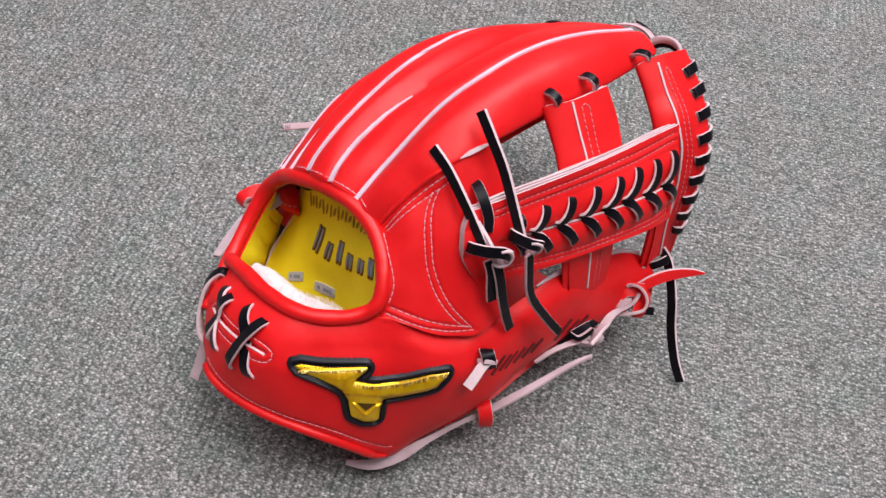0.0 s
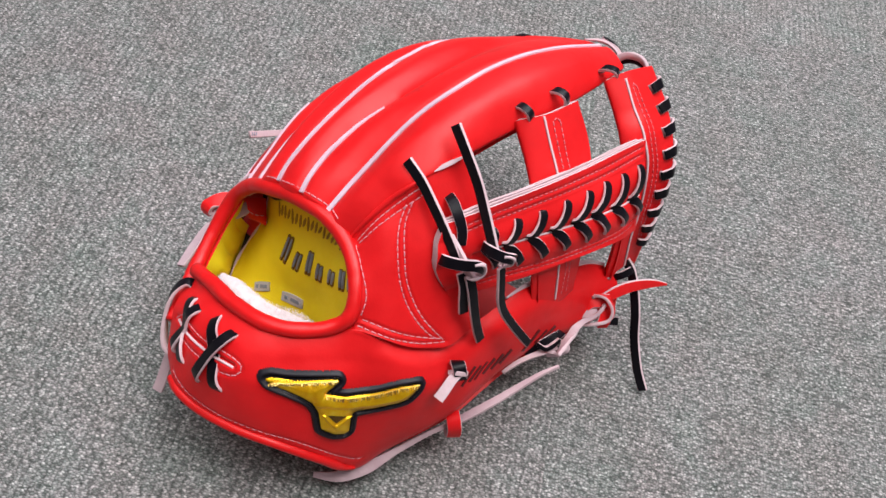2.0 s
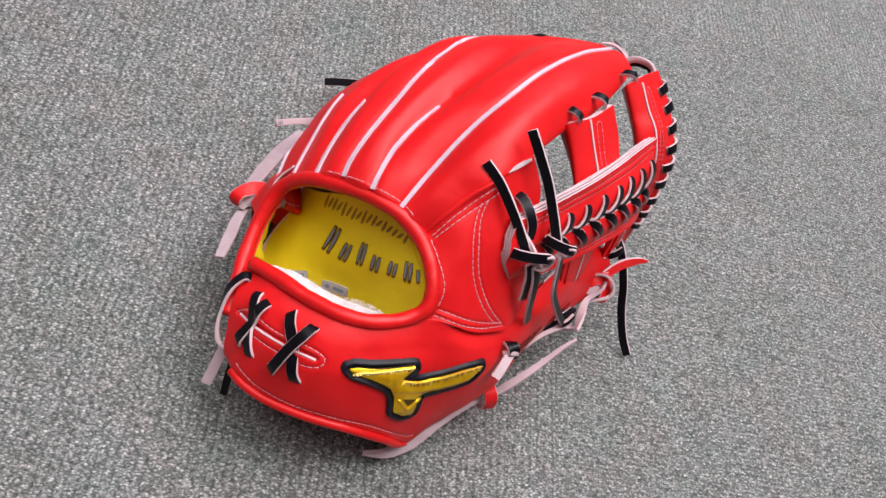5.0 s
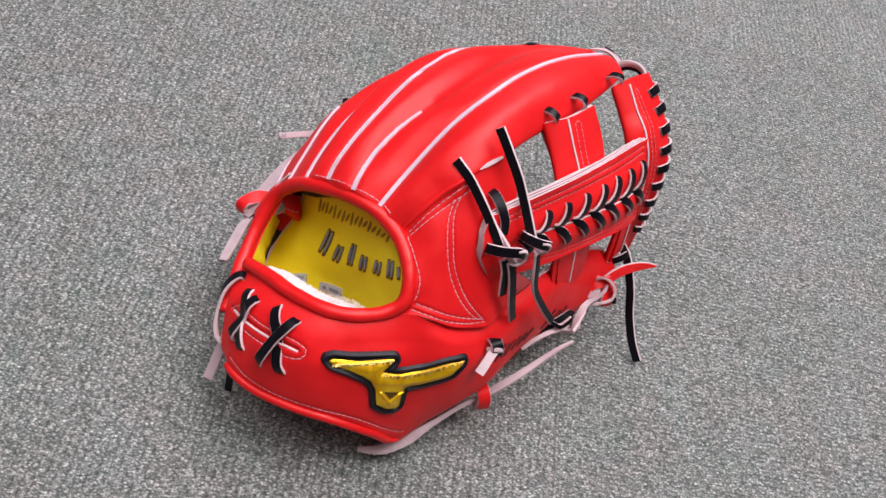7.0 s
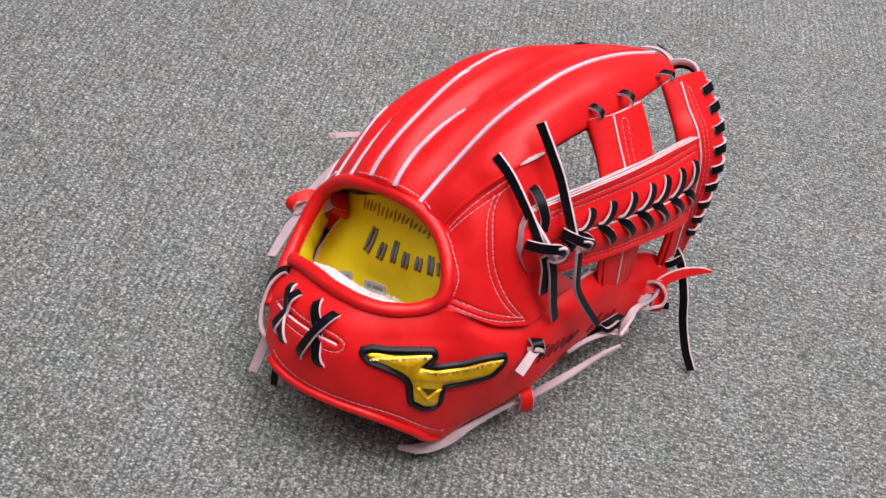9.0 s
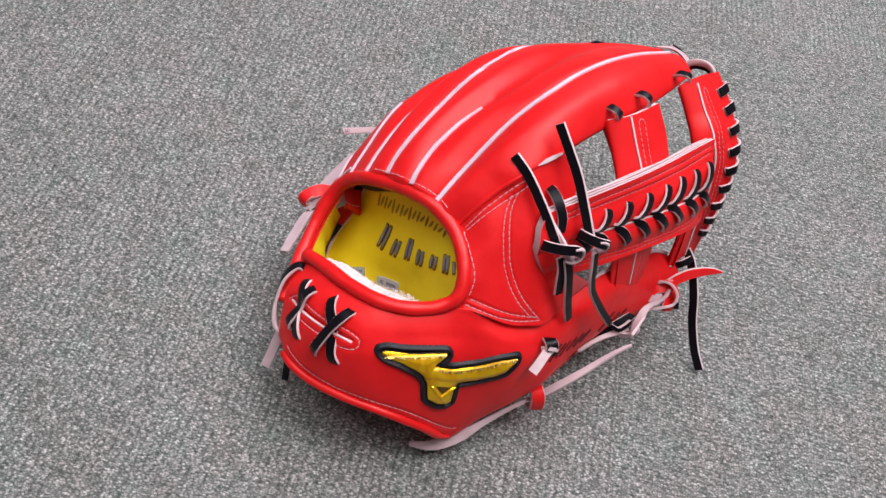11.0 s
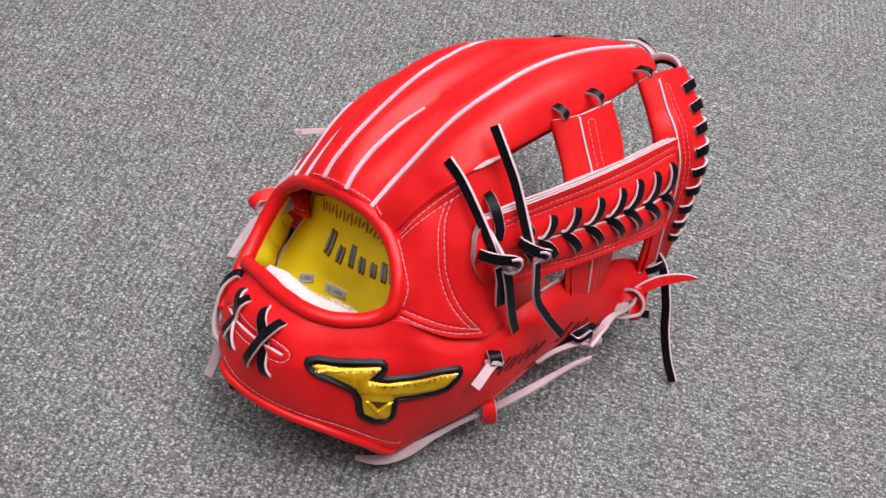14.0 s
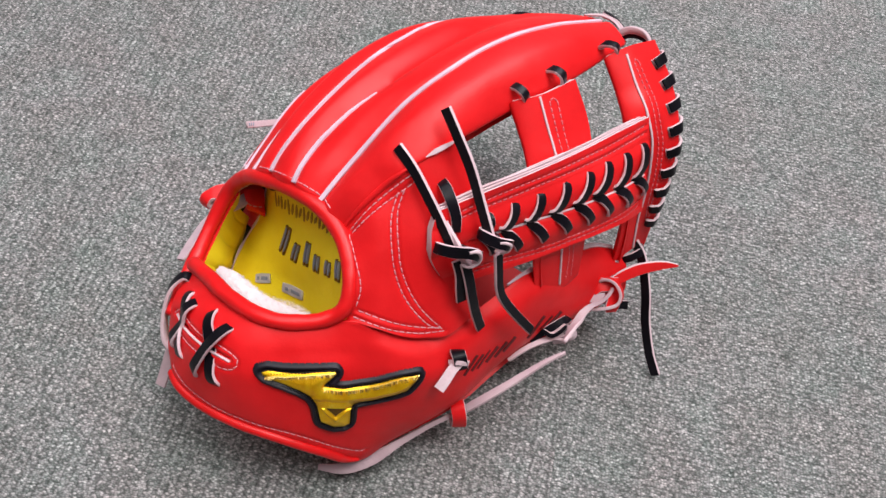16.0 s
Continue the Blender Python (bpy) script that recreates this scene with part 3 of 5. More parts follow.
STRAP = [
    [(0.034, 0.223, 0.160), (0.0506, 0.230, 0.162), (0.070, 0.2405, 0.161), (0.090, 0.2525, 0.159), (0.110, 0.266, 0.156), (0.130, 0.2805, 0.153), (0.149, 0.294, 0.1500)],
    [(0.034, 0.216, 0.1495), (0.052, 0.2235, 0.1475), (0.072, 0.234, 0.146), (0.092, 0.2445, 0.1445), (0.112, 0.256, 0.142), (0.132, 0.269, 0.139), (0.1505, 0.283, 0.135)],
    [(0.036, 0.210, 0.136), (0.054, 0.2175, 0.133), (0.074, 0.227, 0.1305), (0.094, 0.236, 0.129), (0.114, 0.247, 0.1265), (0.134, 0.259, 0.123), (0.152, 0.274, 0.118)],
    [(0.042, 0.2045, 0.121), (0.060, 0.213, 0.117), (0.080, 0.2215, 0.115), (0.100, 0.231, 0.1135), (0.120, 0.2415, 0.111), (0.140, 0.2535, 0.107), (0.154, 0.266, 0.101)],
]
STRAP_ROWS = (
    [(0.05, 0.19), (0.141, 0.175), (0.279, 0.175), (0.516, 0.17), (0.756, 0.17), (0.98, 0.145)],
    [(0.05, 0.12), (0.141, 0.10), (0.279, 0.095), (0.516, 0.095), (0.756, 0.09), (0.98, 0.07)],
    [(0.10, 0.855), (0.22, 0.86), (0.376, 0.885), (0.543, 0.90), (0.728, 0.895), (0.97, 0.85)],
    [(0.10, 0.905), (0.22, 0.91), (0.376, 0.935), (0.543, 0.95), (0.728, 0.945), (0.97, 0.91)],
)
STRAP_SEAM = [(0.10, 0.49), (0.16, 0.50), (0.248, 0.512), (0.389, 0.533), (0.608, 0.566), (0.828, 0.583), (0.99, 0.57)]
strap = loft(STRAP, 220, 100)
sn = normals(strap)
sn = sn if (sn * FRONT).sum() > 0 else -sn
# two padded halves, laced together along the middle
pad = np.linspace(0, 1, 100)
strap = strap + sn * (0.0016 * np.sin(np.pi * np.clip((pad - 0.22) / 0.32, 0, 1)) + 0.0014 * np.sin(np.pi * np.clip((pad - 0.56) / 0.30, 0, 1)))[:, None, None]
strap = grooved(strap, [(q, 0.0008) for q in uv_lines(strap, STRAP_ROWS)] + [(uv_lines(strap, [STRAP_SEAM])[0], 0.0012)], 0.0011)
strap_end = np.sin(np.pi * np.linspace(0.10, 0.88, 100)) ** 0.7
web_strap = panel("web_strap", tucked(strap, "u", (-0.0070, -0.0030, 0.0004), strap_end), 0.0010, [RED, PALE], glove, "red cross strap of the web with layered pale edges")


# ---- lacing, stitching and badges ----
FACES = {}


def at(g, u, v, off=0.0):
    """The place on a leather face at u along and v across it, lifted by off, with its normal and its way along u."""
    nv, nu, _ = g.shape
    if id(g) not in FACES:
        n = normals(g)
        FACES[id(g)] = n if (n * FRONT).sum() > 0 else -n, np.gradient(g, axis=1)
    n, way = FACES[id(g)]
    x, y = min(max(u, 0), 1) * (nu - 1.001), min(max(v, 0), 1) * (nv - 1.001)
    i, j = int(x), int(y)
    a, b = x - i, y - j

    def mix(q):
        return (q[j, i] * (1 - a) + q[j, i + 1] * a) * (1 - b) + (q[j + 1, i] * (1 - a) + q[j + 1, i + 1] * a) * b

    m = mix(n)
    m /= np.linalg.norm(m)
    return mix(g) + m * off, m, mix(way)


def line(g, uv, off=0.0):
    return [at(g, u, v, off)[0] for u, v in uv]


LACE, CREAM, RED_LACE = [BLACK, PALE], [PALE, PALE], [RED, PALE]

# stitching
for tree, g, uv, owner in (
    *((HANDS, hand, uv, hand_panel) for uv in HAND_ROWS),
    *((HEELS, heel, uv, heel_panel) for uv in HEEL_ROWS),
):
    stitches("stitching", tree, line(g, uv), owner)
STRAPS, BARS, POSTS = bvh_of(strap), bvh_of(bar), bvh_of(post)
for tree, g, uv, owner in (
    *((STRAPS, strap, uv, web_strap) for uv in STRAP_ROWS),
    (STRAPS, strap, [(0.03, 0.22), (0.022, 0.5), (0.03, 0.8), (0.09, 0.88)], web_strap),
    (BARS, bar, [(0.052, 0.73), (0.030, 0.71), (0.030, 0.67), (0.05, 0.65), (0.157, 0.60), (0.27, 0.59), (0.55, 0.67), (0.804, 0.739), (0.955, 0.74)], web_bar),
    (BARS, bar, [(0.05, 0.73), (0.154, 0.68), (0.266, 0.67), (0.55, 0.75), (0.822, 0.81), (0.96, 0.833)], web_bar),
    (POSTS, post, [(0.075, 0.63), (0.055, 0.615), (0.055, 0.59), (0.073, 0.575), (0.178, 0.571), (0.314, 0.624), (0.427, 0.701), (0.56, 0.756), (0.71, 0.80), (0.857, 0.847)], web_post),
    (POSTS, post, [(0.073, 0.63), (0.178, 0.63), (0.314, 0.69), (0.427, 0.765), (0.56, 0.82), (0.71, 0.86), (0.857, 0.90)], web_post),
):
    stitches("stitching", tree, line(g, uv), owner, 0.0033, 0.0024, 0.0007, 0.0002, ROSE_THREAD)
stitches("stitching", FINGERS, [(a + 0.003, b + 0.002, c + 0.004) for a, b, c in RIM[6:11]], finger_back)
stitches("stitching", HANDS, [(a + 0.0055, b, c + 0.001) for a, b, c in RIM[11:15]], hand_panel)

# pale cut edges that show as lines
for g, uv, owner, wide in (
    (bar, [(0.005, 0.587), (0.123, 0.531), (0.25, 0.506), (0.55, 0.57), (0.785, 0.616), (0.961, 0.644)], web_bar, 0.0011),
    (post, [(0.026, 0.532), (0.155, 0.485), (0.299, 0.533), (0.396, 0.598), (0.501, 0.637), (0.678, 0.70), (0.807, 0.679), (0.99, 0.70)], web_post, 0.0012),
    (strap, [(a, b + 0.012) for a, b in STRAP_SEAM[1:]], web_strap, 0.0010),
    (heel, [(0.024, 0.365), (0.065, 0.367), (0.107, 0.346), (0.152, 0.327), (0.194, 0.316)], heel_panel, 0.0013),
):
    q = spline(line(g, uv), 40)
    tree = {id(bar): BARS, id(post): POSTS, id(strap): STRAPS, id(heel): HEELS}[id(g)]
    p, n = laid(tree, q, 0.0002, 40)
    sweep("cut_edge", p, n, wide, 0.0012, PALE, owner, "pale cut leather edge", 60)

p = [at(hand, u, 0.004, 0.0006)[0] for u in (0.76, 0.84, 0.91, 0.97)]
sweep("cut_edge", p, FRONT, [0.0004, 0.0024, 0.0024, 0.0012], 0.0012, PALE, hand_panel, "pale cut leather edge", 20)

p = spline(HEEL[0], 120)[80:118:3] + np.array((0.0, 0.0009, 0.0006))
sweep("cut_edge", p, (-0.2, -0.3, 0.9), [0.0010, 0.0030, 0.0034, 0.0030, 0.0020], 0.0016, PALE, heel_panel, "pale cut leather edge", 60)
# lip of the hand panel along the finger seam
p = spline(THUMB_SEAM, 60)[:44]
p, n = laid(HANDS, p, 0.0003, 40)
sweep("panel_lip", p, n, [0.0024, 0.0030, 0.0030, 0.0008], [0.0018, 0.0022, 0.0022, 0.0006], RED, hand_panel, "turned red leather lip", 70, 12)

# layers under the strap
up_edge = strap[0] - strap[3]
up_edge /= np.linalg.norm(up_edge, axis=1, keepdims=True)
for k, (mats, drop, step) in enumerate((([PALE, PALE], 0.0015, 0.0005), ([MAUVE, PALE], 0.0029, 0.0012), ([MAUVE, PALE], 0.0043, 0.0008))):
    g = (strap - sn * drop)[::3, ::3]
    out = (step + 0.0003 * np.sin(np.linspace(0, 9 + 4 * k, 220)))[::3, None]
    g = np.concatenate([g[:1] + up_edge[::3][None] * out[None], g], 0)
    panel("strap_layer", tucked(g, "u", (-0.0070, -0.0030, 0.0004), np.concatenate([strap_end[:1], strap_end[::3]])), 0.0010, mats, web_strap)

# herringbone lacing of the strap
for a, b, c, d in (
    ((0.964, 0.24), (0.912, 0.575), (0.915, 0.556), (0.984, 0.768)), ((0.856, 0.249), (0.793, 0.57), (0.803, 0.565), (0.869, 0.805)),
    ((0.75, 0.244), (0.677, 0.54), (0.683, 0.535), (0.755, 0.803)), ((0.651, 0.258), (0.573, 0.545), (0.579, 0.537), (0.651, 0.81)),
    ((0.532, 0.262), (0.462, 0.53), (0.467, 0.53), (0.533, 0.80)), ((0.41, 0.262), (0.35, 0.519), (0.355, 0.515), (0.421, 0.80)),
    ((0.293, 0.255), (0.235, 0.49), (0.24, 0.499), (0.304, 0.789)), ((0.175, 0.27), (0.150, 0.42), (0.15, 0.47), (0.19, 0.72)),
):
    for k, (p, q) in enumerate(((a, b), (c, d))):
        pts, up = [], []
        for s, off in ((0, -0.003), (0.02, 0.0004), (0.25, 0.0018), (0.55, 0.0021), (0.85, 0.0015), (1, -0.0012)):
            o = (0.010 if k == 0 else 0.012) * math.sin(math.pi * s)
            x, n, along = at(strap, p[0] + (q[0] - p[0]) * s + o, p[1] + (q[1] - p[1]) * s, off)
            pts.append(x)
            up.append(n + (-0.06 if k == 0 else 0.06) * along / np.linalg.norm(along))
        sweep("strap_lace", pts, up, [0.0034, 0.0052, 0.0054, 0.0054, 0.0046], 0.0016, LACE, web_strap, "black rawhide lace with pale edges", 22)

# lace wound round the outer edge of the web
for k, s in enumerate((0.085, 0.175, 0.27, 0.365, 0.455, 0.545, 0.64, 0.73, 0.82)):
    hole, n, along = at(post, s + 0.012, 0.84 + 0.05 * s, 0)
    edge, ne, _ = at(post, s - 0.006, 1.0, 0)
    along = along / np.linalg.norm(along)
    out = edge - hole
    out = out - n * np.dot(out, n)
    out /= np.linalg.norm(out)
    pts = [hole - n * 0.003, hole + n * 0.001 - out * 0.0008, hole + n * 0.0022 + out * 0.002, edge + n * 0.0022 - out * 0.001, edge + out * 0.0028 - n * 0.0015 - along * 0.001, edge + out * 0.002 - n * 0.006 - along * 0.002, edge - out * 0.006 - n * 0.0075 - along * 0.004]
    up = [n - 0.3 * out, n, n, n + 0.25 * out, out, out - n, -n]
    sweep("edge_lace", pts, up, 0.0060, 0.0017, LACE, web_post, "black rawhide lace wound over the edge", 30)

# laces that tie the web to the fingers
for pts, up in (
    ([(0.0690, 0.2865, 0.175), (0.0690, 0.2850, 0.1795), (0.0715, 0.2820, 0.1810), (0.0745, 0.2795, 0.1795), (0.0757, 0.2798, 0.1745)], (-0.1, -0.1, 1)),
    ([(0.0890, 0.2995, 0.175), (0.0890, 0.2978, 0.1793), (0.0918, 0.2955, 0.1810), (0.0950, 0.2930, 0.1800), (0.0965, 0.2930, 0.1745)], (0.1, -0.1, 1)),
    ([(0.1230, 0.3285, 0.166), (0.1230, 0.3268, 0.1708), (0.1262, 0.3248, 0.1728), (0.1298, 0.3230, 0.1722), (0.1312, 0.3230, 0.1660)], (0.1, 0.0, 1)),
):
    sweep("web_lace", pts, [np.array(up) + (q - np.mean(pts, 0)) * 120 for q in np.array(pts)], 0.0046, 0.0018, LACE, glove, "black rawhide lace tying the web on", 30)
sweep("web_lace", [(0.1365, 0.349, 0.152), (0.1390, 0.3505, 0.1575), (0.1440, 0.3485, 0.1625), (0.1495, 0.3425, 0.1655), (0.1525, 0.3370, 0.1635), (0.1500, 0.334, 0.1570)],
      [(0.2, 0.6, -0.7), (0.2, 0.6, -0.7), (0.4, 0.7, -0.4), (0.8, 0.5, 0.2), (0.9, 0.2, 0.4), (0.9, 0.0, 0.4)], 0.0042, 0.0018, [BLACK, MAUVE], glove, "black rawhide lace tying the web on", 40)
loop = np.array([(0.1365, 0.349, 0.152), (0.1390, 0.3505, 0.1575), (0.1440, 0.3485, 0.1625), (0.1495, 0.3425, 0.1655), (0.1525, 0.3370, 0.1635), (0.1500, 0.334, 0.1570)])
sweep("web_lace", loop + np.array((0.0010, -0.0006, -0.0022)), (0.5, 0.6, -0.3), 0.0046, 0.0018, [BLACK, BLACK], glove, "black rawhide lace tying the web on", 40)
sweep("cut_edge", [(0.1180, 0.3575, 0.1645), (0.1285, 0.3600, 0.1625), (0.1365, 0.3575, 0.1602), (0.1420, 0.3505, 0.1568)], (0.2, -0.3, 0.9), [0.0006, 0.0014, 0.0018, 0.0016], 0.0014, MAUVE, finger_back, "pale cut leather edge", 24)
sweep("fingertip_lace", [(0.1305, 0.3630, 0.1620), (0.1390, 0.3595, 0.1592), (0.1445, 0.3515, 0.1560)], (0.75, 0.0, 0.65), 0.0044, 0.0018, LACE, glove, "black lace round the fingertip", 24)
sweep("fingertip_lace", [(a + 0.0015, b + 0.005, c - 0.0065) for a, b, c in ((0.0770, 0.3665, 0.1530), (0.0790, 0.3660, 0.1570), (0.0840, 0.3655, 0.1590), (0.0895, 0.3655, 0.1575), (0.0930, 0.3660, 0.1530))], [(-1, 0.2, 0.2), (-0.6, 0.2, 0.8), (0, 0.3, 1), (0.6, 0.2, 0.8), (1, 0.2, 0.2)], 0.0050, 0.0018, LACE, glove, "black lace between two fingertips", 30)

# the two long tie laces with their knots
CAM_SIDE = (-0.72, -0.50, 0.55)
knot = sweep("tie_lace", [(0.0115, 0.2475, 0.1757), (0.0190, 0.2375, 0.1715), (0.0270, 0.2255, 0.1630), (0.0340, 0.2155, 0.1535), (0.0390, 0.2085, 0.1455)], CAM_SIDE, 0.0056, 0.0020, LACE, glove, "black rawhide tie lace standing off the glove", 40)
sweep("knot_loop", [(0.0450, 0.2120, 0.1420), (0.0365, 0.2140, 0.1430), (0.0305, 0.2115, 0.1450), (0.0330, 0.2075, 0.1485), (0.0395, 0.2045, 0.1507), (0.0460, 0.2030, 0.1525), (0.0505, 0.2045, 0.1475), (0.0485, 0.2075, 0.1405), (0.0435, 0.2065, 0.1375)],
      [(0.2, 0.6, 0.8), (-0.6, 0.3, 0.8), (-0.9, -0.2, 0.4), (-0.3, -0.7, 0.6), (0, -0.7, 0.7), (0.3, -0.7, 0.6), (0.8, -0.5, 0), (0.5, -0.3, -0.7), (0, -0.3, -0.9)], 0.0058, 0.0021, LACE, knot, "", 60)
sweep("knot_loop", [(0.0340, 0.2195, 0.1530), (0.0370, 0.2140, 0.1515), (0.0405, 0.2085, 0.1490), (0.0440, 0.2045, 0.1440), (0.0475, 0.2035, 0.1400)], [(-0.7, -0.4, 0.3)] * 5, 0.0050, 0.0020, [PALE, PALE], knot, "pale flesh side of the lace", 24)
sweep("knot_curl", [(0.0455, 0.2030, 0.1530), (0.0495, 0.2035, 0.1530), (0.0515, 0.2040, 0.1480), (0.0505, 0.2030, 0.1440), (0.0465, 0.2020, 0.1420), (0.0425, 0.2030, 0.1425)], (-0.2, -0.7, 0.6), 0.0020, 0.0030, CREAM, knot, "pale cut edge of the lace", 30, 8)
sweep("lace_tail", [(0.0405, 0.2055, 0.1420), (0.0425, 0.2020, 0.1350), (0.0432, 0.1990, 0.1270), (0.0442, 0.1965, 0.1185)], (0.35, -0.75, 0.45), 0.0052, 0.0019, LACE, knot, "", 24)
sweep("lace_tail", [(0.0445, 0.2045, 0.1415), (0.0470, 0.2005, 0.1330), (0.0495, 0.1970, 0.1210), (0.0525, 0.1950, 0.1080), (0.0565, 0.1935, 0.0945)], (0.45, -0.70, 0.5), 0.0054, 0.0019, LACE, knot, "", 30)
knot = sweep("tie_lace", [(0.0335, 0.2575, 0.1920), (0.0395, 0.2475, 0.1835), (0.0460, 0.2365, 0.1735), (0.0515, 0.2240, 0.1615), (0.0565, 0.2135, 0.1495)], CAM_SIDE, 0.0056, 0.0020, LACE, glove, "black rawhide tie lace standing off the glove", 40)
sweep("knot_loop", [(0.0620, 0.2180, 0.1430), (0.0555, 0.2195, 0.1445), (0.0515, 0.2170, 0.1490), (0.0545, 0.2125, 0.1515), (0.0590, 0.2095, 0.1520), (0.0630, 0.2085, 0.1518), (0.0658, 0.2105, 0.1483), (0.0635, 0.2125, 0.1415), (0.0610, 0.2110, 0.1385)],
      [(0.2, 0.6, 0.8), (-0.6, 0.3, 0.8), (-0.9, -0.2, 0.4), (-0.3, -0.7, 0.6), (0, -0.7, 0.7), (0.3, -0.7, 0.6), (0.8, -0.5, 0), (0.5, -0.3, -0.7), (0, -0.3, -0.9)], 0.0056, 0.0021, LACE, knot, "", 60)
sweep("knot_curl", [(0.0605, 0.2090, 0.1525), (0.0635, 0.2090, 0.1525), (0.0660, 0.2095, 0.1495), (0.0650, 0.2090, 0.1455), (0.0615, 0.2090, 0.1440)], (-0.2, -0.7, 0.6), 0.0020, 0.0030, CREAM, knot, "pale cut edge of the lace", 30, 8)
sweep("lace_tail", [(0.0610, 0.2095, 0.1420), (0.0620, 0.2050, 0.1330), (0.0632, 0.2010, 0.1240), (0.0665, 0.1990, 0.1150), (0.0755, 0.1975, 0.1000), (0.0850, 0.1965, 0.0860)], (0.6, -0.55, 0.5), 0.0050, 0.0019, LACE, knot, "", 40)
sweep("hand_loop", [(0.0322, 0.2425, 0.1540), (0.0325, 0.2395, 0.1600), (0.0343, 0.2335, 0.1638), (0.0372, 0.2260, 0.1622), (0.0396, 0.2205, 0.1572), (0.0400, 0.2170, 0.1500)], [(-0.3, 0.3, 0.9), (-0.3, 0.1, 0.9), (-0.2, -0.3, 0.9), (0, -0.7, 0.7), (0, -0.95, 0.2), (0, -0.9, -0.2)], [0.0030, 0.0048, 0.0056, 0.0056, 0.0052, 0.0046], 0.0020, LACE, glove, "black rawhide loop through the hand panel", 40)

# crossed lacing of the heel slot
for path in ([(0.128, 0.111), (0.142, 0.243), (0.156, 0.39), (0.167, 0.522)], [(0.176, 0.120), (0.158, 0.26), (0.138, 0.41), (0.118, 0.55)], [(0.052, 0.140), (0.056, 0.26), (0.064, 0.41), (0.074, 0.564)], [(0.079, 0.162), (0.070, 0.29), (0.056, 0.43), (0.041, 0.555)]):
    pts, up = [], []
    for s in (0, 0.03, 0.2, 0.5, 0.8, 0.97, 1):
        u = np.interp(s, np.linspace(0, 1, 4), [a for a, _ in path])
        v = np.interp(s, np.linspace(0, 1, 4), [b for _, b in path])
        lift = -0.003 if s in (0, 1) else (0.0005 if s in (0.03, 0.97) else 0.0016 + 0.0016 * (path[0][0] > path[-1][0]))
        x, n, along = at(heel, u, v, lift)
        pts.append(x)
        up.append(n + (0.05 if path[0][0] < 0.1 else -0.10) * along / np.linalg.norm(along))
    sweep("heel_lace", pts, up, 0.0062, 0.0017, LACE, heel_panel, "crossed black rawhide lace", 30)
sweep("heel_lace", [(-0.0985, 0.2280, 0.0830), (-0.1040, 0.2290, 0.0855), (-0.1120, 0.2240, 0.0790), (-0.1165, 0.2150, 0.0650), (-0.1165, 0.2060, 0.0550), (-0.1120, 0.2000, 0.0520)], [(-0.1, 0.1, 1), (-0.4, 0.25, 0.9), (-0.85, 0.35, 0.45), (-0.9, 0.45, 0.1), (-0.9, 0.4, -0.1), (-0.9, 0.2, -0.2)], 0.0056, 0.0020, LACE, heel_panel, "black rawhide loop at the end of the slot", 40)


def inside(poly, p):
    a, b = poly, np.roll(poly, -1, 0)
    cut = (a[:, 1] > p[1]) != (b[:, 1] > p[1])
    dy = np.where(b[:, 1] == a[:, 1], 1e-12, b[:, 1] - a[:, 1])
    return bool((cut & (p[0] < (b[:, 0] - a[:, 0]) * (p[1] - a[:, 1]) / dy + a[:, 0])).sum() % 2)


def to_border(poly, p):
    d = np.roll(poly, -1, 0) - poly
    t = np.clip(((p - poly) * d).sum(1) / np.maximum((d * d).sum(1), 1e-12), 0, 1)
    q = poly + t[:, None] * d
    r = np.hypot(*(p - q).T)
    k = int(r.argmin())
    return float(r[k]), q[k]


def badge(name, tree, poly, origin, ax, ay, nn, grow, step, height, mats, parent, label=""):
    """A padded patch with the outline poly (in the plane origin, ax, ay), grown by grow, laid on a leather face."""
    lo, hi = poly.min(0) - grow - step, poly.max(0) + grow + step
    nx, ny = int((hi[0] - lo[0]) / step) + 2, int((hi[1] - lo[1]) / step) + 2
    ids, v, faces = {}, [], []

    def depth(p):
        r, q = to_border(poly, p)
        return (r if inside(poly, p) else -r) + grow

    def vert(i, j):
        if (i, j) not in ids:
            p = lo + np.array((i, j)) * step
            d = depth(p)
            if d < step * 0.4:
                r, q = to_border(poly, p)
                way = (p - q) / max(r, 1e-9)
                p, d = q + way * grow if grow > 0 else q, 0.0
            far = origin + ax * p[0] + ay * p[1] + nn * 0.04
            hit, n, _, _ = tree.ray_cast(Vector(far), Vector(-nn))
            x = (np.array(hit) if hit else far - nn * 0.04) + nn * height(d, p)
            ids[i, j] = len(v)
            v.append(tuple(map(float, x)))
        return ids[i, j]

    for i in range(nx):
        for j in range(ny):
            if depth(lo + (np.array((i, j)) + 0.5) * step) > 0:
                faces.append((vert(i, j), vert(i + 1, j), vert(i + 1, j + 1), vert(i, j + 1)))
    ob = part(name, (v, [], faces), mats, parent, label)
    for f in ob.data.polygons:
        f.use_smooth = True
    return ob


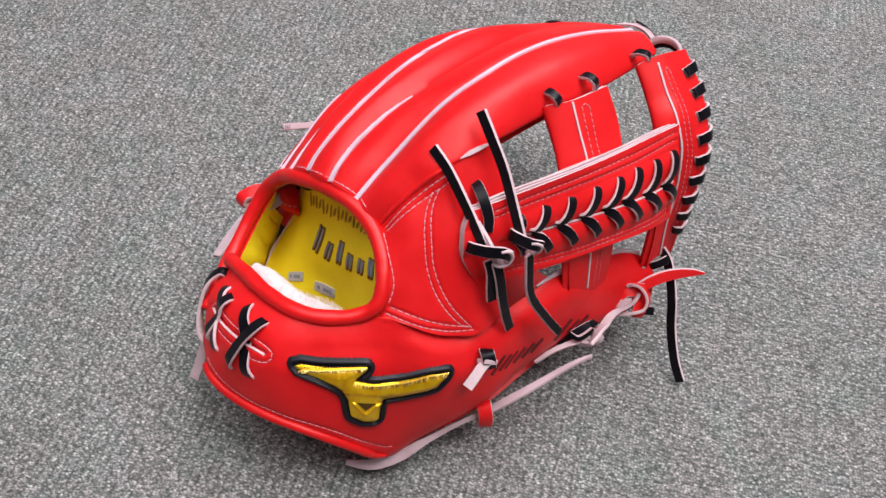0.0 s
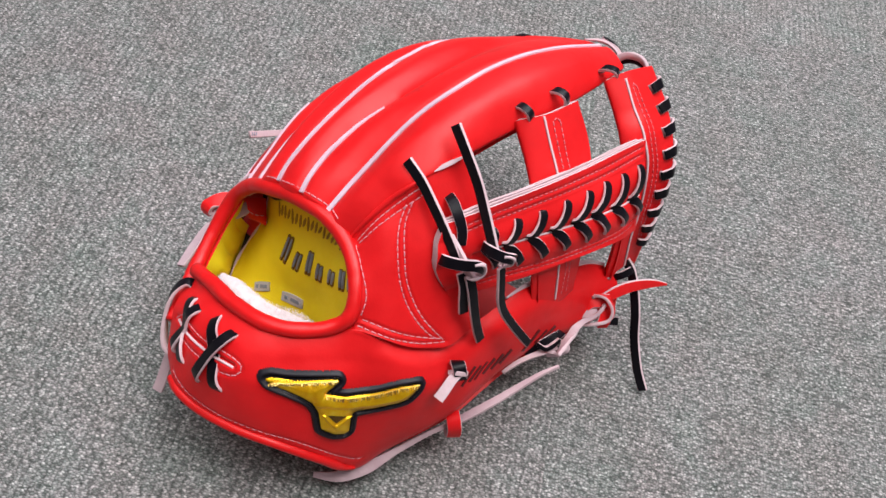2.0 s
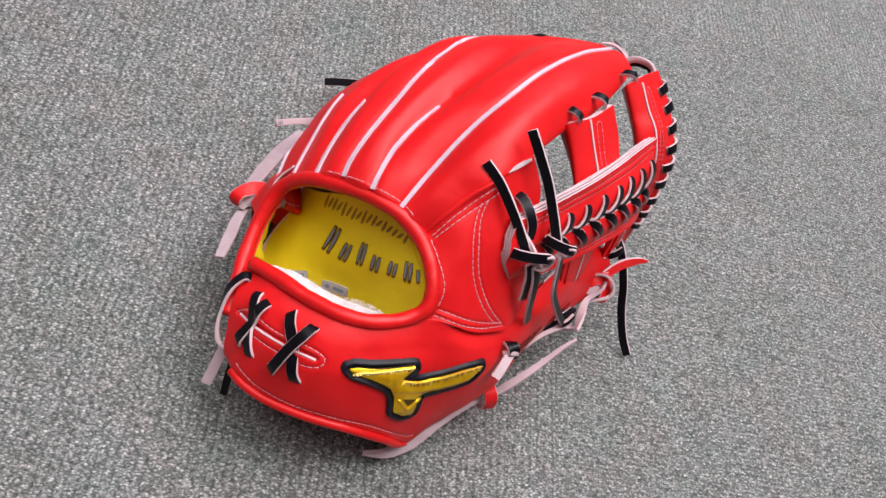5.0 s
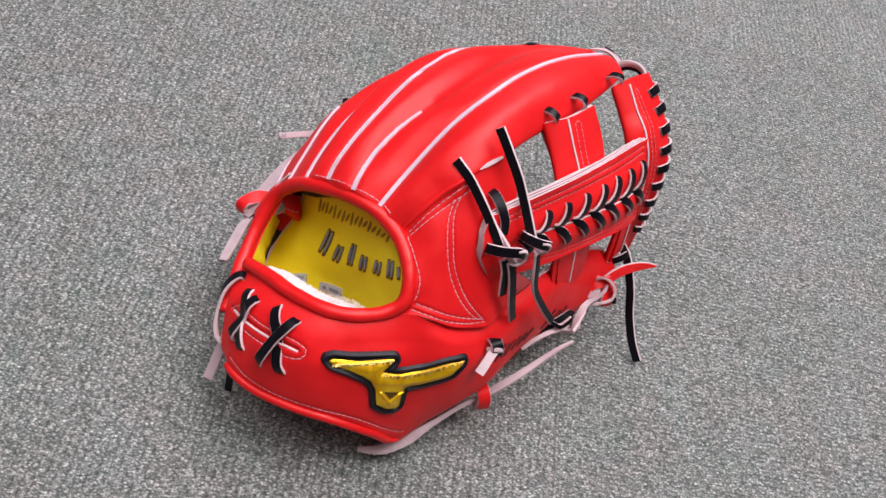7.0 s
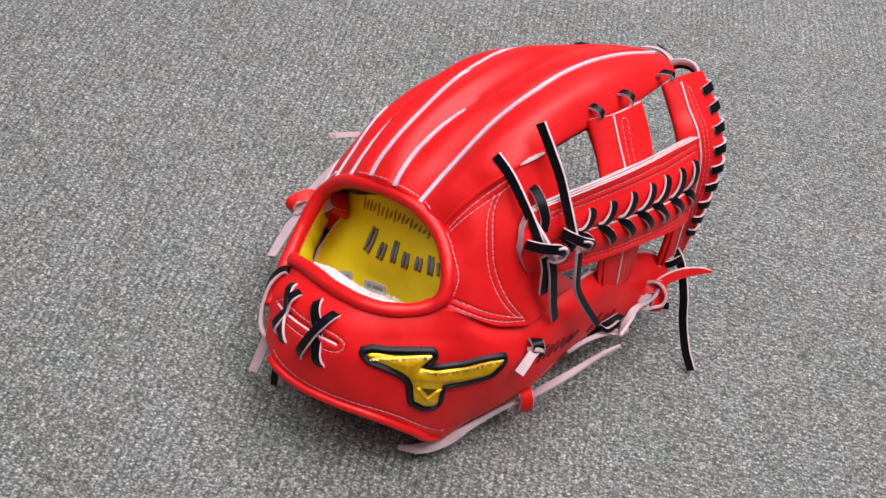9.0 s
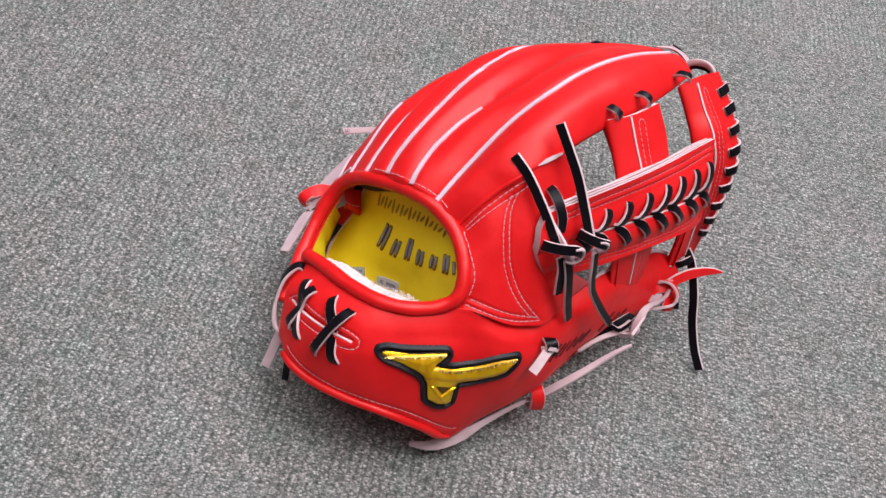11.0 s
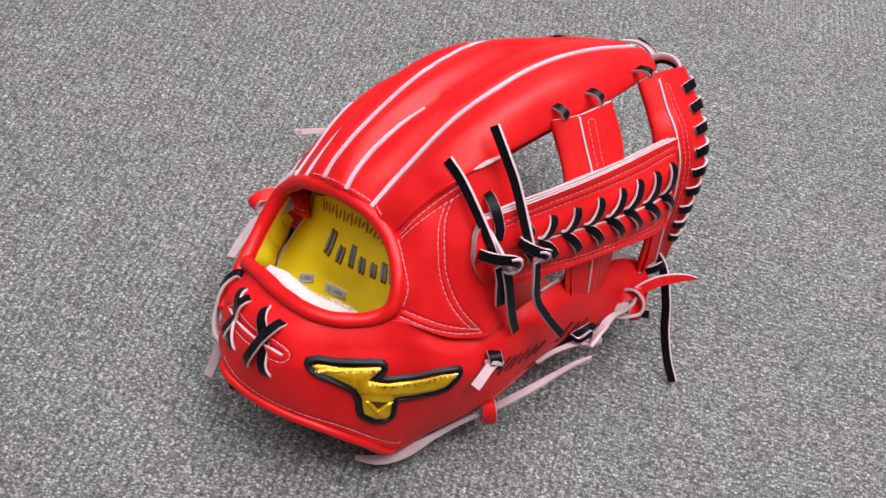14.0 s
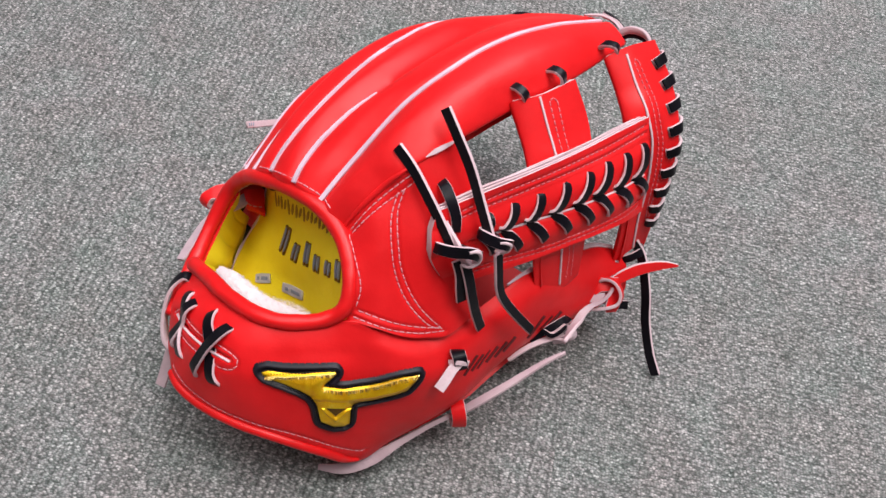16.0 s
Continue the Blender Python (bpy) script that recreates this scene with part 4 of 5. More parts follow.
# padded badge on the heel
def satin():
    m, tree, b = material("gold_satin_thread", (1.0, 0.56, 0.03), 0.29, 0.72)
    w = noise_tex(tree, 1.0, 3.0)
    threads = tree.nodes.new("ShaderNodeMapping")
    threads.inputs["Scale"].default_value = (2600.0, 420.0, 420.0)
    tree.links.new(w.inputs["Vector"].links[0].from_socket, threads.inputs["Vector"])
    tree.links.new(threads.outputs[0], w.inputs["Vector"])
    soft = noise_tex(tree, 130.0, 3.0)
    r = ramp(tree, soft.outputs["Fac"], [(0.3, (0.90, 0.42, 0.004)), (0.55, (1.0, 0.58, 0.012)), (0.75, (1.0, 0.68, 0.05))])
    tree.links.new(r.outputs[0], b.inputs["Base Color"])
    k = bumped(tree, b, w.outputs["Fac"], 0.45, 0.0005)
    bumped(tree, b, soft.outputs["Fac"], 0.3, 0.0016, k)
    return m


GOLD = satin()
DARK_GOLD = leather("dark_gold_thread", (0.05, 0.022, 0.003), (0.16, 0.08, 0.008), 0.5, 1500.0, 0.6)
BADGE_BLACK = leather("black_badge_backing", (0.006, 0.005, 0.008), (0.014, 0.011, 0.018), 0.40)
o, nn, _ = at(heel, 0.36, 0.36)
ax = at(heel, 0.46, 0.28)[0] - at(heel, 0.27, 0.30)[0]
ax -= nn * np.dot(ax, nn)
ax /= np.linalg.norm(ax)
ay = np.cross(nn, ax)
WING = np.array([(-36.3, 6.8), (-33.1, 8.4), (-25.0, 9.1), (-14.7, 10.6), (-1.0, 12.7), (-0.3, 11.5), (-4.6, 6.5), (-6.2, 4.5), (4.7, 2.9), (18.4, 5.5), (31.4, 11.6), (41.4, 13.8), (41.2, 11.5), (37.3, 2.8), (32.6, -0.3), (20.0, -5.5), (11.3, -7.7), (10.4, -11.2), (11.8, -22.0), (9.3, -23.8), (3.5, -23.1), (-4.0, -19.1), (-5.4, -15.1), (-7.5, -7.9), (-11.4, -2.3), (-17.1, 0.9), (-25.5, 3.6), (-34.2, 5.0)]) / 1000
ARM = np.array([(-11.3, -3.0), (-10.6, 0.9), (-6.1, 4.3), (4.7, 2.9), (18.4, 5.1), (31.4, 11.1), (41.3, 13.6), (41.0, 11.5), (37.0, 3.1), (32.5, 0.1), (20.0, -5.4), (8.0, -6.8), (-2.2, -5.9), (-8.2, -4.9)]) / 1000
NOTCH = np.array([(-3.4, -7.6), (7.2, -8.6), (2.5, -13.4)]) / 1000
VEE = np.array([(-6.1, -8.3), (-3.7, -8.1), (2.4, -14.2), (7.5, -9.5), (11.0, -9.0), (8.7, -12.3), (3.3, -18.8), (-2.2, -13.3)]) / 1000


def puffed(low, high, reach):
    return lambda d, p: low + high * min(1, max(d, 0) / reach) ** 0.65


backing = badge("badge", HEELS, rounded(WING, 0.14, 2), o, ax, ay, nn, 0.0040, 0.0005, lambda d, p: 0.0002 + 0.0021 * max(0, math.sin(math.pi * min(1, max(0, d / 0.0031)))) ** 0.7, BADGE_BLACK, heel_panel, "padded black badge with gold satin wing")
badge("satin_wing", HEELS, rounded(WING, 0.08, 2), o, ax, ay, nn, 0.0, 0.0005, puffed(0.0013, 0.0020, 0.0052), GOLD, backing, "gold satin-stitched wing")
badge("satin_arm", HEELS, rounded(ARM, 0.08, 2), o, ax, ay, nn, 0.0, 0.0005, puffed(0.0015, 0.0032, 0.0054), GOLD, backing, "raised gold satin-stitched arm")
badge("satin_chevron", HEELS, rounded(VEE, 0.10, 2), o, ax, ay, nn, 0.0, 0.0004, puffed(0.0026, 0.0020, 0.0022), GOLD, backing, "raised gold chevron under the arm")
badge("badge_notch", HEELS, NOTCH, o, ax, ay, nn, 0.0, 0.0004, lambda d, p: 0.0034, DARK_GOLD, backing, "dark gold hollow in the wing")


def outline(poly, grow, n):
    """Points round the outline poly, pushed out by grow, on the heel."""
    q = spline(np.vstack([poly, poly[:1]]), n)
    d = np.gradient(q, axis=0)
    side = np.stack([d[:, 1], -d[:, 0]], 1) / np.linalg.norm(d, axis=1)[:, None]
    inner = np.mean([inside(poly, a) for a in q + side * 0.0005]) > 0.5
    return [o + ax * a + ay * b for a, b in q + side * grow * (-1 if inner else 1)]


stitches("rim_thread", HEELS, outline(WING, 0.0011, 160), backing, 0.0016, 0.0014, 0.0009, 0.0014, BLACK)
rng = np.random.default_rng(21)
# paler gold that paints the highlight on the upper edges
GILT = material("gilt_glint", (1.0, 0.72, 0.20), 0.35, 0.7)[0]
for a, b in ((0, 5), (7, 12)):
    q = spline(WING[a:b], 60) + np.array((0.0, -0.0005))
    stitches("gilt_glint", HEELS, [o + ax * x + ay * y for x, y in q], backing, 0.0010, 0.0007, 0.0010, 0.0022, GILT)
    # loose ends of thread that run down from the edge, coloured as its shade and glints
    rise, dark, bright = (0.0020, 0.0032)[a > 0], ([], []), ([], [])
    for k in range(220):
        x, y = q[rng.integers(1, 59)] + rng.normal(size=2) * (0.0003, 0.0002)
        long = rng.uniform(0.0004, 0.0015)
        v, faces = (dark, bright)[k % 5 == 0]
        i = len(v)
        for dx, dy in ((-0.00012, 0.0), (0.00012, 0.0), (0.00008, -long), (-0.00008, -long)):
            lift = 0.0015 + rise * (min(0.0052, 0.0004 - dy) / 0.0052) ** 0.65 + 0.0006
            v.append(tuple(map(float, snap(HEELS, o + ax * (x + dx) + ay * (y + dy), lift)[0])))
        faces.append((i, i + 1, i + 2, i + 3))
    part("thread_shade", (dark[0], [], dark[1]), DARK_GOLD, backing, "dark gold thread ends painting shade along the wing's edge")
    part("thread_glint", (bright[0], [], bright[1]), GILT, backing, "bright gold thread ends painting glints along the wing's edge")

# piping along the bottom of the heel
p = spline(HEEL[3], 120)[4:51]
sweep("heel_piping", [(a, b - 0.0005, c - 0.001) for a, b, c in p[::3]], FRONT, [0.0054] * 9 + [0.002], [0.0054] * 9 + [0.002], DEEP, heel_panel, "rolled red leather edge", 90, 12)

# printed script on the thumb, as bars
INK = leather("dark_print", (0.07, 0.005, 0.007), (0.14, 0.008, 0.010), 0.5)
for u, v, tall, wide in ((0.598, 0.40, 0.055, 0.0022), (0.615, 0.43, 0.04, 0.0022), (0.630, 0.45, 0.05, 0.0016), (0.650, 0.47, 0.04, 0.003), (0.673, 0.50, 0.04, 0.003), (0.695, 0.52, 0.04, 0.003), (0.762, 0.54, 0.09, 0.003), (0.790, 0.56, 0.05, 0.0022), (0.812, 0.56, 0.05, 0.003)):
    p, n = laid(HEELS, line(heel, [(u - 0.006, v + tall), (u + 0.012, v - tall)]), 0.0003, 5)
    sweep("print_bar", p, n, wide, 0.0004, INK, heel_panel, "", 8)

# ---- inside the opening ----
BROWN = leather("brown_embroidery", (0.16, 0.08, 0.01), (0.26, 0.14, 0.02), 0.6, 1500.0, 0.6)
SLATE = leather("grey_blue_embroidery", (0.16, 0.18, 0.22), (0.30, 0.33, 0.40), 0.45, 1500.0, 0.6)
for (u, v), (s, t), wide in (((0.392, 0.465), (0.452, 0.270), 0.0064), ((0.504, 0.496), (0.546, 0.378), 0.0060), ((0.613, 0.521), (0.655, 0.361), 0.0048), ((0.706, 0.563), (0.739, 0.445), 0.0060), ((0.815, 0.588), (0.849, 0.471), 0.0058), ((0.916, 0.622), (0.95, 0.437), 0.0052), ((0.985, 0.63), (0.995, 0.50), 0.0040)):
    for side in (-0.5, 0.5):
        way = np.array((0.030, 0.012)) * side * wide / 0.0058 * (1 if u < 0.95 else 0.2)
        a, b = np.array((u, v)) + way, np.array((s, t)) + way
        p, n = laid(LININGS, line(lining, [a, (a + b) / 2, b]), 0.0004, 8)
        bar_base = sweep("name_bar", p, n, [wide * 0.30, wide * 0.46, wide * 0.46, wide * 0.30], 0.0014, BROWN, palm_lining, "raised brown and slate embroidered bar", 16)
        p, n = laid(LININGS, line(lining, [a * 0.9 + b * 0.1 + (0.008, -0.006), a * 0.1 + b * 0.9 + (0.008, -0.006)]), 0.0011, 8)
        sweep("top_thread", p, n, [wide * 0.14, wide * 0.26, wide * 0.26, wide * 0.14], 0.0012, SLATE, bar_base, "", 16)
STAMP = leather("brown_stamp", (0.24, 0.13, 0.01), (0.42, 0.26, 0.02), 0.5)
for k, u in enumerate(np.linspace(0.353, 0.966, 17)):
    v = np.interp(u, (0.353, 0.445, 0.58, 0.748, 0.966), (0.067, 0.092, 0.143, 0.168, 0.202))
    tall = (0.060, 0.042, 0.050, 0.036)[k % 4]
    p, n = laid(LININGS, line(lining, [(u - 0.030, v + tall), (u + 0.030, v - tall)]), 0.0001, 6)
    sweep("stamp_bar", p, n, [0.0008, 0.0019, 0.0016, 0.0007], 0.0004, STAMP, palm_lining, "brown stamped bar", 10)
p = [np.array(r[0]) + np.array((-0.0004, 0.0002, 0.0004)) for r in LINE]
sweep("lining_edge", p, FRONT, [0.0010, 0.0016, 0.0006, 0.0018, 0.0008, 0.0022, 0.0007, 0.0020, 0.0010], 0.0014, [PALE, LINING], palm_lining, "ragged pale cut edge of the lining", 40)
CLOTH = leather("grey_woven_tag", (0.38, 0.36, 0.36), (0.60, 0.57, 0.57), 0.8, 1500.0, 0.8)
for a, b, wide in (((0.37, 0.723), (0.515, 0.739), 0.0064), ((0.185, 0.763), (0.286, 0.708), 0.0060)):
    p, n = laid(LININGS, line(lining, [a, b]), 0.0006, 8)
    t = sweep("woven_tag", p, n, [wide * 0.85, wide, wide, wide * 0.9], 0.0010, CLOTH, palm_lining, "small grey woven tag with unreadable marks", 16)
    for s in (0.25, 0.45, 0.65, 0.85):
        i = int(s * 7)
        sweep("mark", [p[i] + n[i] * 0.0007, p[min(i + 1, 7)] + n[i] * 0.0007], n[i], 0.0022, 0.0003, SLATE, t, "", 4)

# far wall inside
WALL_IN = [
    [(a + 0.0035, b, c - 0.001) for a, b, c in RIM[0:5]],
    [(-0.0975, 0.222, 0.051), (-0.0955, 0.242, 0.054), (-0.0920, 0.262, 0.057), (-0.0885, 0.278, 0.062), (-0.0850, 0.288, 0.070)],
    [(-0.0965, 0.235, 0.030), (-0.0955, 0.253, 0.030), (-0.0932, 0.270, 0.031), (-0.0880, 0.285, 0.036), (-0.0815, 0.2935, 0.0520)],
]
w = loft(WALL_IN, 50, 24)
for i in range(50):
    w[:, i] += np.array((0.0030, -0.0010, 0.0016)) * (abs(math.sin(i * 0.27 + 0.6)) ** 0.6 * 1.6 - 1.0 + 0.35 * math.sin(i * 0.61)) * np.sin(np.pi * np.linspace(0, 0.97, 24))[:, None]
panel("side_lining", w, 0.002, [LINING, RED], glove, "creased mustard leather lining of the side wall")
HOLLOW = [
    [RIM[3], (-0.0930, 0.290, 0.066), (-0.0910, 0.298, 0.048), (-0.0915, 0.290, 0.029), (-0.0970, 0.250, 0.024)],
    [(-0.081, 0.288, 0.093), (-0.0795, 0.3030, 0.0770), (-0.0775, 0.3065, 0.0540), (-0.0785, 0.2990, 0.0360), (-0.0900, 0.262, 0.0260)],
    [(-0.072, 0.291, 0.104), (-0.0660, 0.3045, 0.0780), (-0.0655, 0.3010, 0.0560), (-0.0715, 0.2960, 0.0400), (-0.0820, 0.260, 0.0270)],
]
hollow = loft(HOLLOW, 30, 16)
# dark sheet in place of the shade behind the lining
panel("hollow_shade", hollow, 0.001, [INNER_SHADE, INNER_SHADE], glove, "dark sheet painted as the shade behind the lining")
panel("side_panel", hollow + np.array((-0.0022, 0.0018, -0.0010)), 0.001, [RED, PALE], glove, "red leather outside the wrist opening")
# dark sheet in place of the shade deep in the opening
panel("inner_base", loft([[(-0.10, 0.20, 0.020), (-0.07, 0.18, 0.020), (-0.03, 0.17, 0.020), (0.0, 0.18, 0.03)], [(-0.095, 0.25, 0.020), (-0.06, 0.24, 0.020), (-0.03, 0.22, 0.020), (0.0, 0.20, 0.03)], [(-0.085, 0.30, 0.024), (-0.06, 0.28, 0.024), (-0.03, 0.26, 0.02), (0.0, 0.23, 0.03)]], 20, 20), 0.003, [INNER_SHADE, INNER_SHADE], glove, "dark sheet painted as the shade at the bottom of the glove")
STRAP_IN = [
    [(-0.0672, 0.2935, 0.0800), (-0.0740, 0.2910, 0.0830), (-0.0790, 0.2905, 0.0830)],
    [(-0.0666, 0.2868, 0.0755), (-0.0725, 0.2838, 0.0785), (-0.0773, 0.2855, 0.0790)],
    [(-0.0668, 0.2818, 0.0690), (-0.0725, 0.2822, 0.0715), (-0.0772, 0.2836, 0.0721)],
    [(-0.0695, 0.2870, 0.0585), (-0.0750, 0.2920, 0.0580), (-0.0800, 0.2945, 0.0620)],
    [(-0.0765, 0.2875, 0.0465), (-0.0812, 0.2915, 0.0440), (-0.0860, 0.2965, 0.0480)],
]
strip = loft(STRAP_IN, 24, 48)
tab = panel("finger_strap", strip, 0.0022, [RED, PALE], glove, "red leather finger strap inside the opening")
sweep("strap_flesh", [(-0.0900, 0.2795, 0.0765), (-0.0855, 0.2818, 0.0772), (-0.0805, 0.2850, 0.0780), (-0.0765, 0.2895, 0.0780)], (-0.3, -0.5, 0.8), [0.0030, 0.0060, 0.0075, 0.0060], 0.0014, [MAUVE, PALE], tab, "pale flesh side of the strap", 24)
stitches("strap_stitch", bvh_of(strip), line(strip, [(0.16, 0.24), (0.45, 0.22), (0.75, 0.20), (0.95, 0.18)]), tab, 0.0030, 0.0021, 0.0007)


def fleece():
    m, tree, b = material("white_fleece", (0.86, 0.81, 0.81), 1.0)
    n = noise_tex(tree, 330.0, 4.0)
    r = ramp(tree, n.outputs["Fac"], [(0.3, (0.68, 0.59, 0.60)), (0.7, (0.77, 0.69, 0.69))])
    tree.links.new(r.outputs[0], b.inputs["Base Color"])
    bumped(tree, b, n.outputs["Fac"], 0.22, 0.0010)
    b.inputs["Sheen Weight"].default_value = 0.3
    return m


FLEECE = fleece()
rng = np.random.default_rng(7)
core = np.array((-0.0005, 0.0030, -0.0050)) + spline([(-0.0865, 0.2350, 0.0805), (-0.0735, 0.2190, 0.0890), (-0.0610, 0.2065, 0.0945), (-0.0480, 0.1995, 0.0980), (-0.0380, 0.1960, 0.1010), (-0.0310, 0.1935, 0.1020)], 300)
lumps = rng.normal(size=46) * 0.0004
roll = sweep("fleece_roll", core[::12], FRONT, np.interp(np.linspace(0, 5, 46), range(6), (0.007, 0.0135, 0.0140, 0.0130, 0.0105, 0.004)) + lumps, np.interp(np.linspace(0, 5, 46), range(6), (0.006, 0.0125, 0.0135, 0.0125, 0.0095, 0.004)) + lumps[::-1], FLEECE, glove, "white fleece padding under the wrist binding", 160, 20)
# curled fibres that stand off the roll
v, faces = [], []
for k in range(3600):
    s = rng.random()
    c = core[int(s * 299)]
    d = rng.normal(size=3)
    d[2] += 0.4
    d /= np.linalg.norm(d)
    r = 0.0066 * min(1, 0.45 + 2.2 * s, 0.35 + 3.5 * (1 - s))
    curl = np.cross(d, rng.normal(size=3))
    curl *= 0.0016 / np.linalg.norm(curl)
    w = np.cross(d, curl)
    w *= 0.00007 / np.linalg.norm(w)
    b = len(v)
    for h, bend in ((0.90, 0.0), (1.06, 0.35), (1.16, 1.0)):
        m = c + d * r * h + curl * bend
        v += [tuple(m - w), tuple(m + w)]
    faces += [(b, b + 1, b + 3, b + 2), (b + 2, b + 3, b + 5, b + 4)]
tagged(part("fleece_nap", (v, [], faces), FLEECE, roll), kind="stuff")

# ---- loose laces round the glove ----
sweep("thumb_lace", [(0.0440, 0.1850, 0.0840), (0.0440, 0.1800, 0.0930), (0.0450, 0.1760, 0.0930), (0.0460, 0.1740, 0.0860)], [(0, 0.3, 1), (0, -0.3, 1), (0.2, -0.9, 0.4), (0.2, -1, 0)], 0.0075, 0.0022, LACE, glove, "black rawhide knot on the thumb", 24)
sweep("thumb_lace_tail", [(0.0450, 0.1760, 0.0900), (0.0415, 0.1725, 0.0890), (0.0380, 0.1680, 0.0860), (0.0345, 0.1640, 0.0825)], (-0.2, -0.6, 0.75), [0.0052, 0.0056, 0.0058], 0.0019, CREAM, glove, "pale tail of a rawhide lace", 20)
sweep("thumb_lace", [(0.0500, 0.1790, 0.0830), (0.0485, 0.1755, 0.0895), (0.0440, 0.1745, 0.0925), (0.0400, 0.1765, 0.0890)], [(0.9, -0.3, 0.2), (0.6, -0.6, 0.6), (0, -0.7, 0.7), (-0.7, -0.4, 0.5)], 0.0024, 0.0020, CREAM, glove, "pale loop of a rawhide knot", 24)
sweep("web_tail", [(0.1600, 0.2700, 0.0640), (0.1660, 0.2665, 0.0560), (0.1690, 0.2580, 0.0490), (0.1710, 0.2450, 0.0390), (0.1720, 0.2320, 0.0270), (0.1755, 0.2170, 0.0140), (0.1800, 0.2050, 0.0055)], (-0.75, -0.40, 0.60), 0.0062, 0.0020, LACE, glove, "long black rawhide lace reaching the carpet", 50)
sweep("web_tail_loop", [(0.1520, 0.2640, 0.0500), (0.1580, 0.2620, 0.0560), (0.1650, 0.2650, 0.0580), (0.1690, 0.2710, 0.0540)], [(-0.3, -0.6, 0.7), (0, -0.7, 0.7), (0.4, -0.5, 0.7), (0.9, 0, 0.4)], 0.0050, 0.0020, LACE, glove, "black rawhide loop at the thumb tip", 24)
k = sweep("red_lace", [(0.1440, 0.2440, 0.0560), (0.1540, 0.2500, 0.0560), (0.1660, 0.2555, 0.0545), (0.1800, 0.2595, 0.0520), (0.1915, 0.2615, 0.0490)], [(0, -0.8, 0.6), (0.1, -0.8, 0.55), (0.1, -0.85, 0.5), (0.1, -0.85, 0.5), (0.1, -0.85, 0.5)], [0.0070, 0.0076, 0.0080, 0.0074, 0.0066, 0.0048, 0.0014], 0.0021, RED_LACE, glove, "knotted red leather lace with pale edges", 40)
sweep("knot_band", [(0.1280, 0.2348, 0.0413), (0.1290, 0.2378, 0.0479), (0.1316, 0.2400, 0.0535), (0.1358, 0.2415, 0.0572), (0.1420, 0.2415, 0.0580), (0.1478, 0.2428, 0.0570)], [(-0.8, -0.4, 0.3), (-0.7, -0.45, 0.5), (-0.55, -0.4, 0.7), (-0.2, -0.4, 0.9), (0.1, -0.5, 0.85), (0.3, -0.5, 0.8)], [0.0060, 0.0085, 0.0090, 0.0085, 0.0080], 0.0021, RED_LACE, k, "", 40)
ring = np.array([(0.1372, 0.2439, 0.0585), (0.1398, 0.2432, 0.0618), (0.1438, 0.2408, 0.0628), (0.1470, 0.2367, 0.0614), (0.1480, 0.2328, 0.0584), (0.1462, 0.2299, 0.0544), (0.1417, 0.2292, 0.0516), (0.1364, 0.2300, 0.0481), (0.1315, 0.2316, 0.0452)])
sweep("knot_loop", ring, ring - np.array((0.1405, 0.2360, 0.0560)), [0.0046, 0.0056, 0.0056, 0.0050, 0.0044], 0.0019, RED_LACE, k, "", 60)
sweep("knot_facet", [(0.1456, 0.2408, 0.0560), (0.1450, 0.2352, 0.0540), (0.1440, 0.2312, 0.0505), (0.1440, 0.2300, 0.0460)], [(0.2, -0.4, 0.9), (0.15, -0.5, 0.85), (0.1, -0.8, 0.5), (0.1, -0.95, 0.1)], [0.0060, 0.0086, 0.0092, 0.0070], 0.0022, RED_LACE, k, "", 30)
sweep("flesh_band", [(0.1258, 0.2370, 0.0478), (0.1296, 0.2357, 0.0505), (0.1347, 0.2354, 0.0530), (0.1395, 0.2356, 0.0545)], (-0.25, -0.4, 0.9), [0.0042, 0.0048, 0.0050, 0.0040], 0.0020, [MAUVE, PALE], k, "mauve flesh side of the lace", 20)
sweep("lace_tail", [(0.1431, 0.2383, 0.0594), (0.1405, 0.2344, 0.0578), (0.1364, 0.2317, 0.0548), (0.1304, 0.2295, 0.0530), (0.1245, 0.2240, 0.0545), (0.1195, 0.2170, 0.0570), (0.1150, 0.2110, 0.0595), (0.1085, 0.2010, 0.0620)], [(0.3, -0.5, 0.8), (0, -0.5, 0.9), (-0.4, -0.4, 0.8), (-0.7, -0.2, 0.6), (-0.9, 0.0, 0.4), (-0.95, 0.05, 0.35), (-0.95, 0.05, 0.35), (-0.95, 0.05, 0.35)], [0.0016, 0.0022, 0.0034, 0.0048, 0.0056, 0.0056, 0.0024], 0.0021, [MAUVE, PALE], k, "mauve flesh side of the lace", 60)
sweep("under_lace", [(0.0790, 0.1990, 0.0415), (0.0880, 0.2040, 0.0455), (0.0968, 0.2070, 0.0490), (0.1055, 0.2090, 0.0515), (0.1115, 0.2105, 0.0525)], (-0.75, -0.2, 0.6), [0.0020, 0.0030, 0.0032, 0.0034, 0.0024], 0.0018, CREAM, glove, "pale lace under the thumb", 30)
sweep("under_lace", [(0.0915, 0.2100, 0.0480), (0.0975, 0.2115, 0.0520), (0.1040, 0.2140, 0.0545), (0.1105, 0.2170, 0.0565), (0.1150, 0.2204, 0.0540)], [(0.1, -0.6, 0.8), (0.4, -0.5, 0.7), (0.2, -0.6, 0.8), (-0.3, -0.6, 0.7), (-0.6, -0.4, 0.6)], 0.0052, 0.0020, LACE, glove, "black lace twisted under the thumb", 30)
sweep("under_lace", [(0.0985, 0.2120, 0.0555), (0.1030, 0.2090, 0.0550), (0.1075, 0.2105, 0.0565), (0.1118, 0.2140, 0.0580)], (0.1, -0.8, 0.6), [0.0020, 0.0030, 0.0030, 0.0020], 0.0026, [BLACK, PALE], glove, "black lace twisted under the thumb", 24)
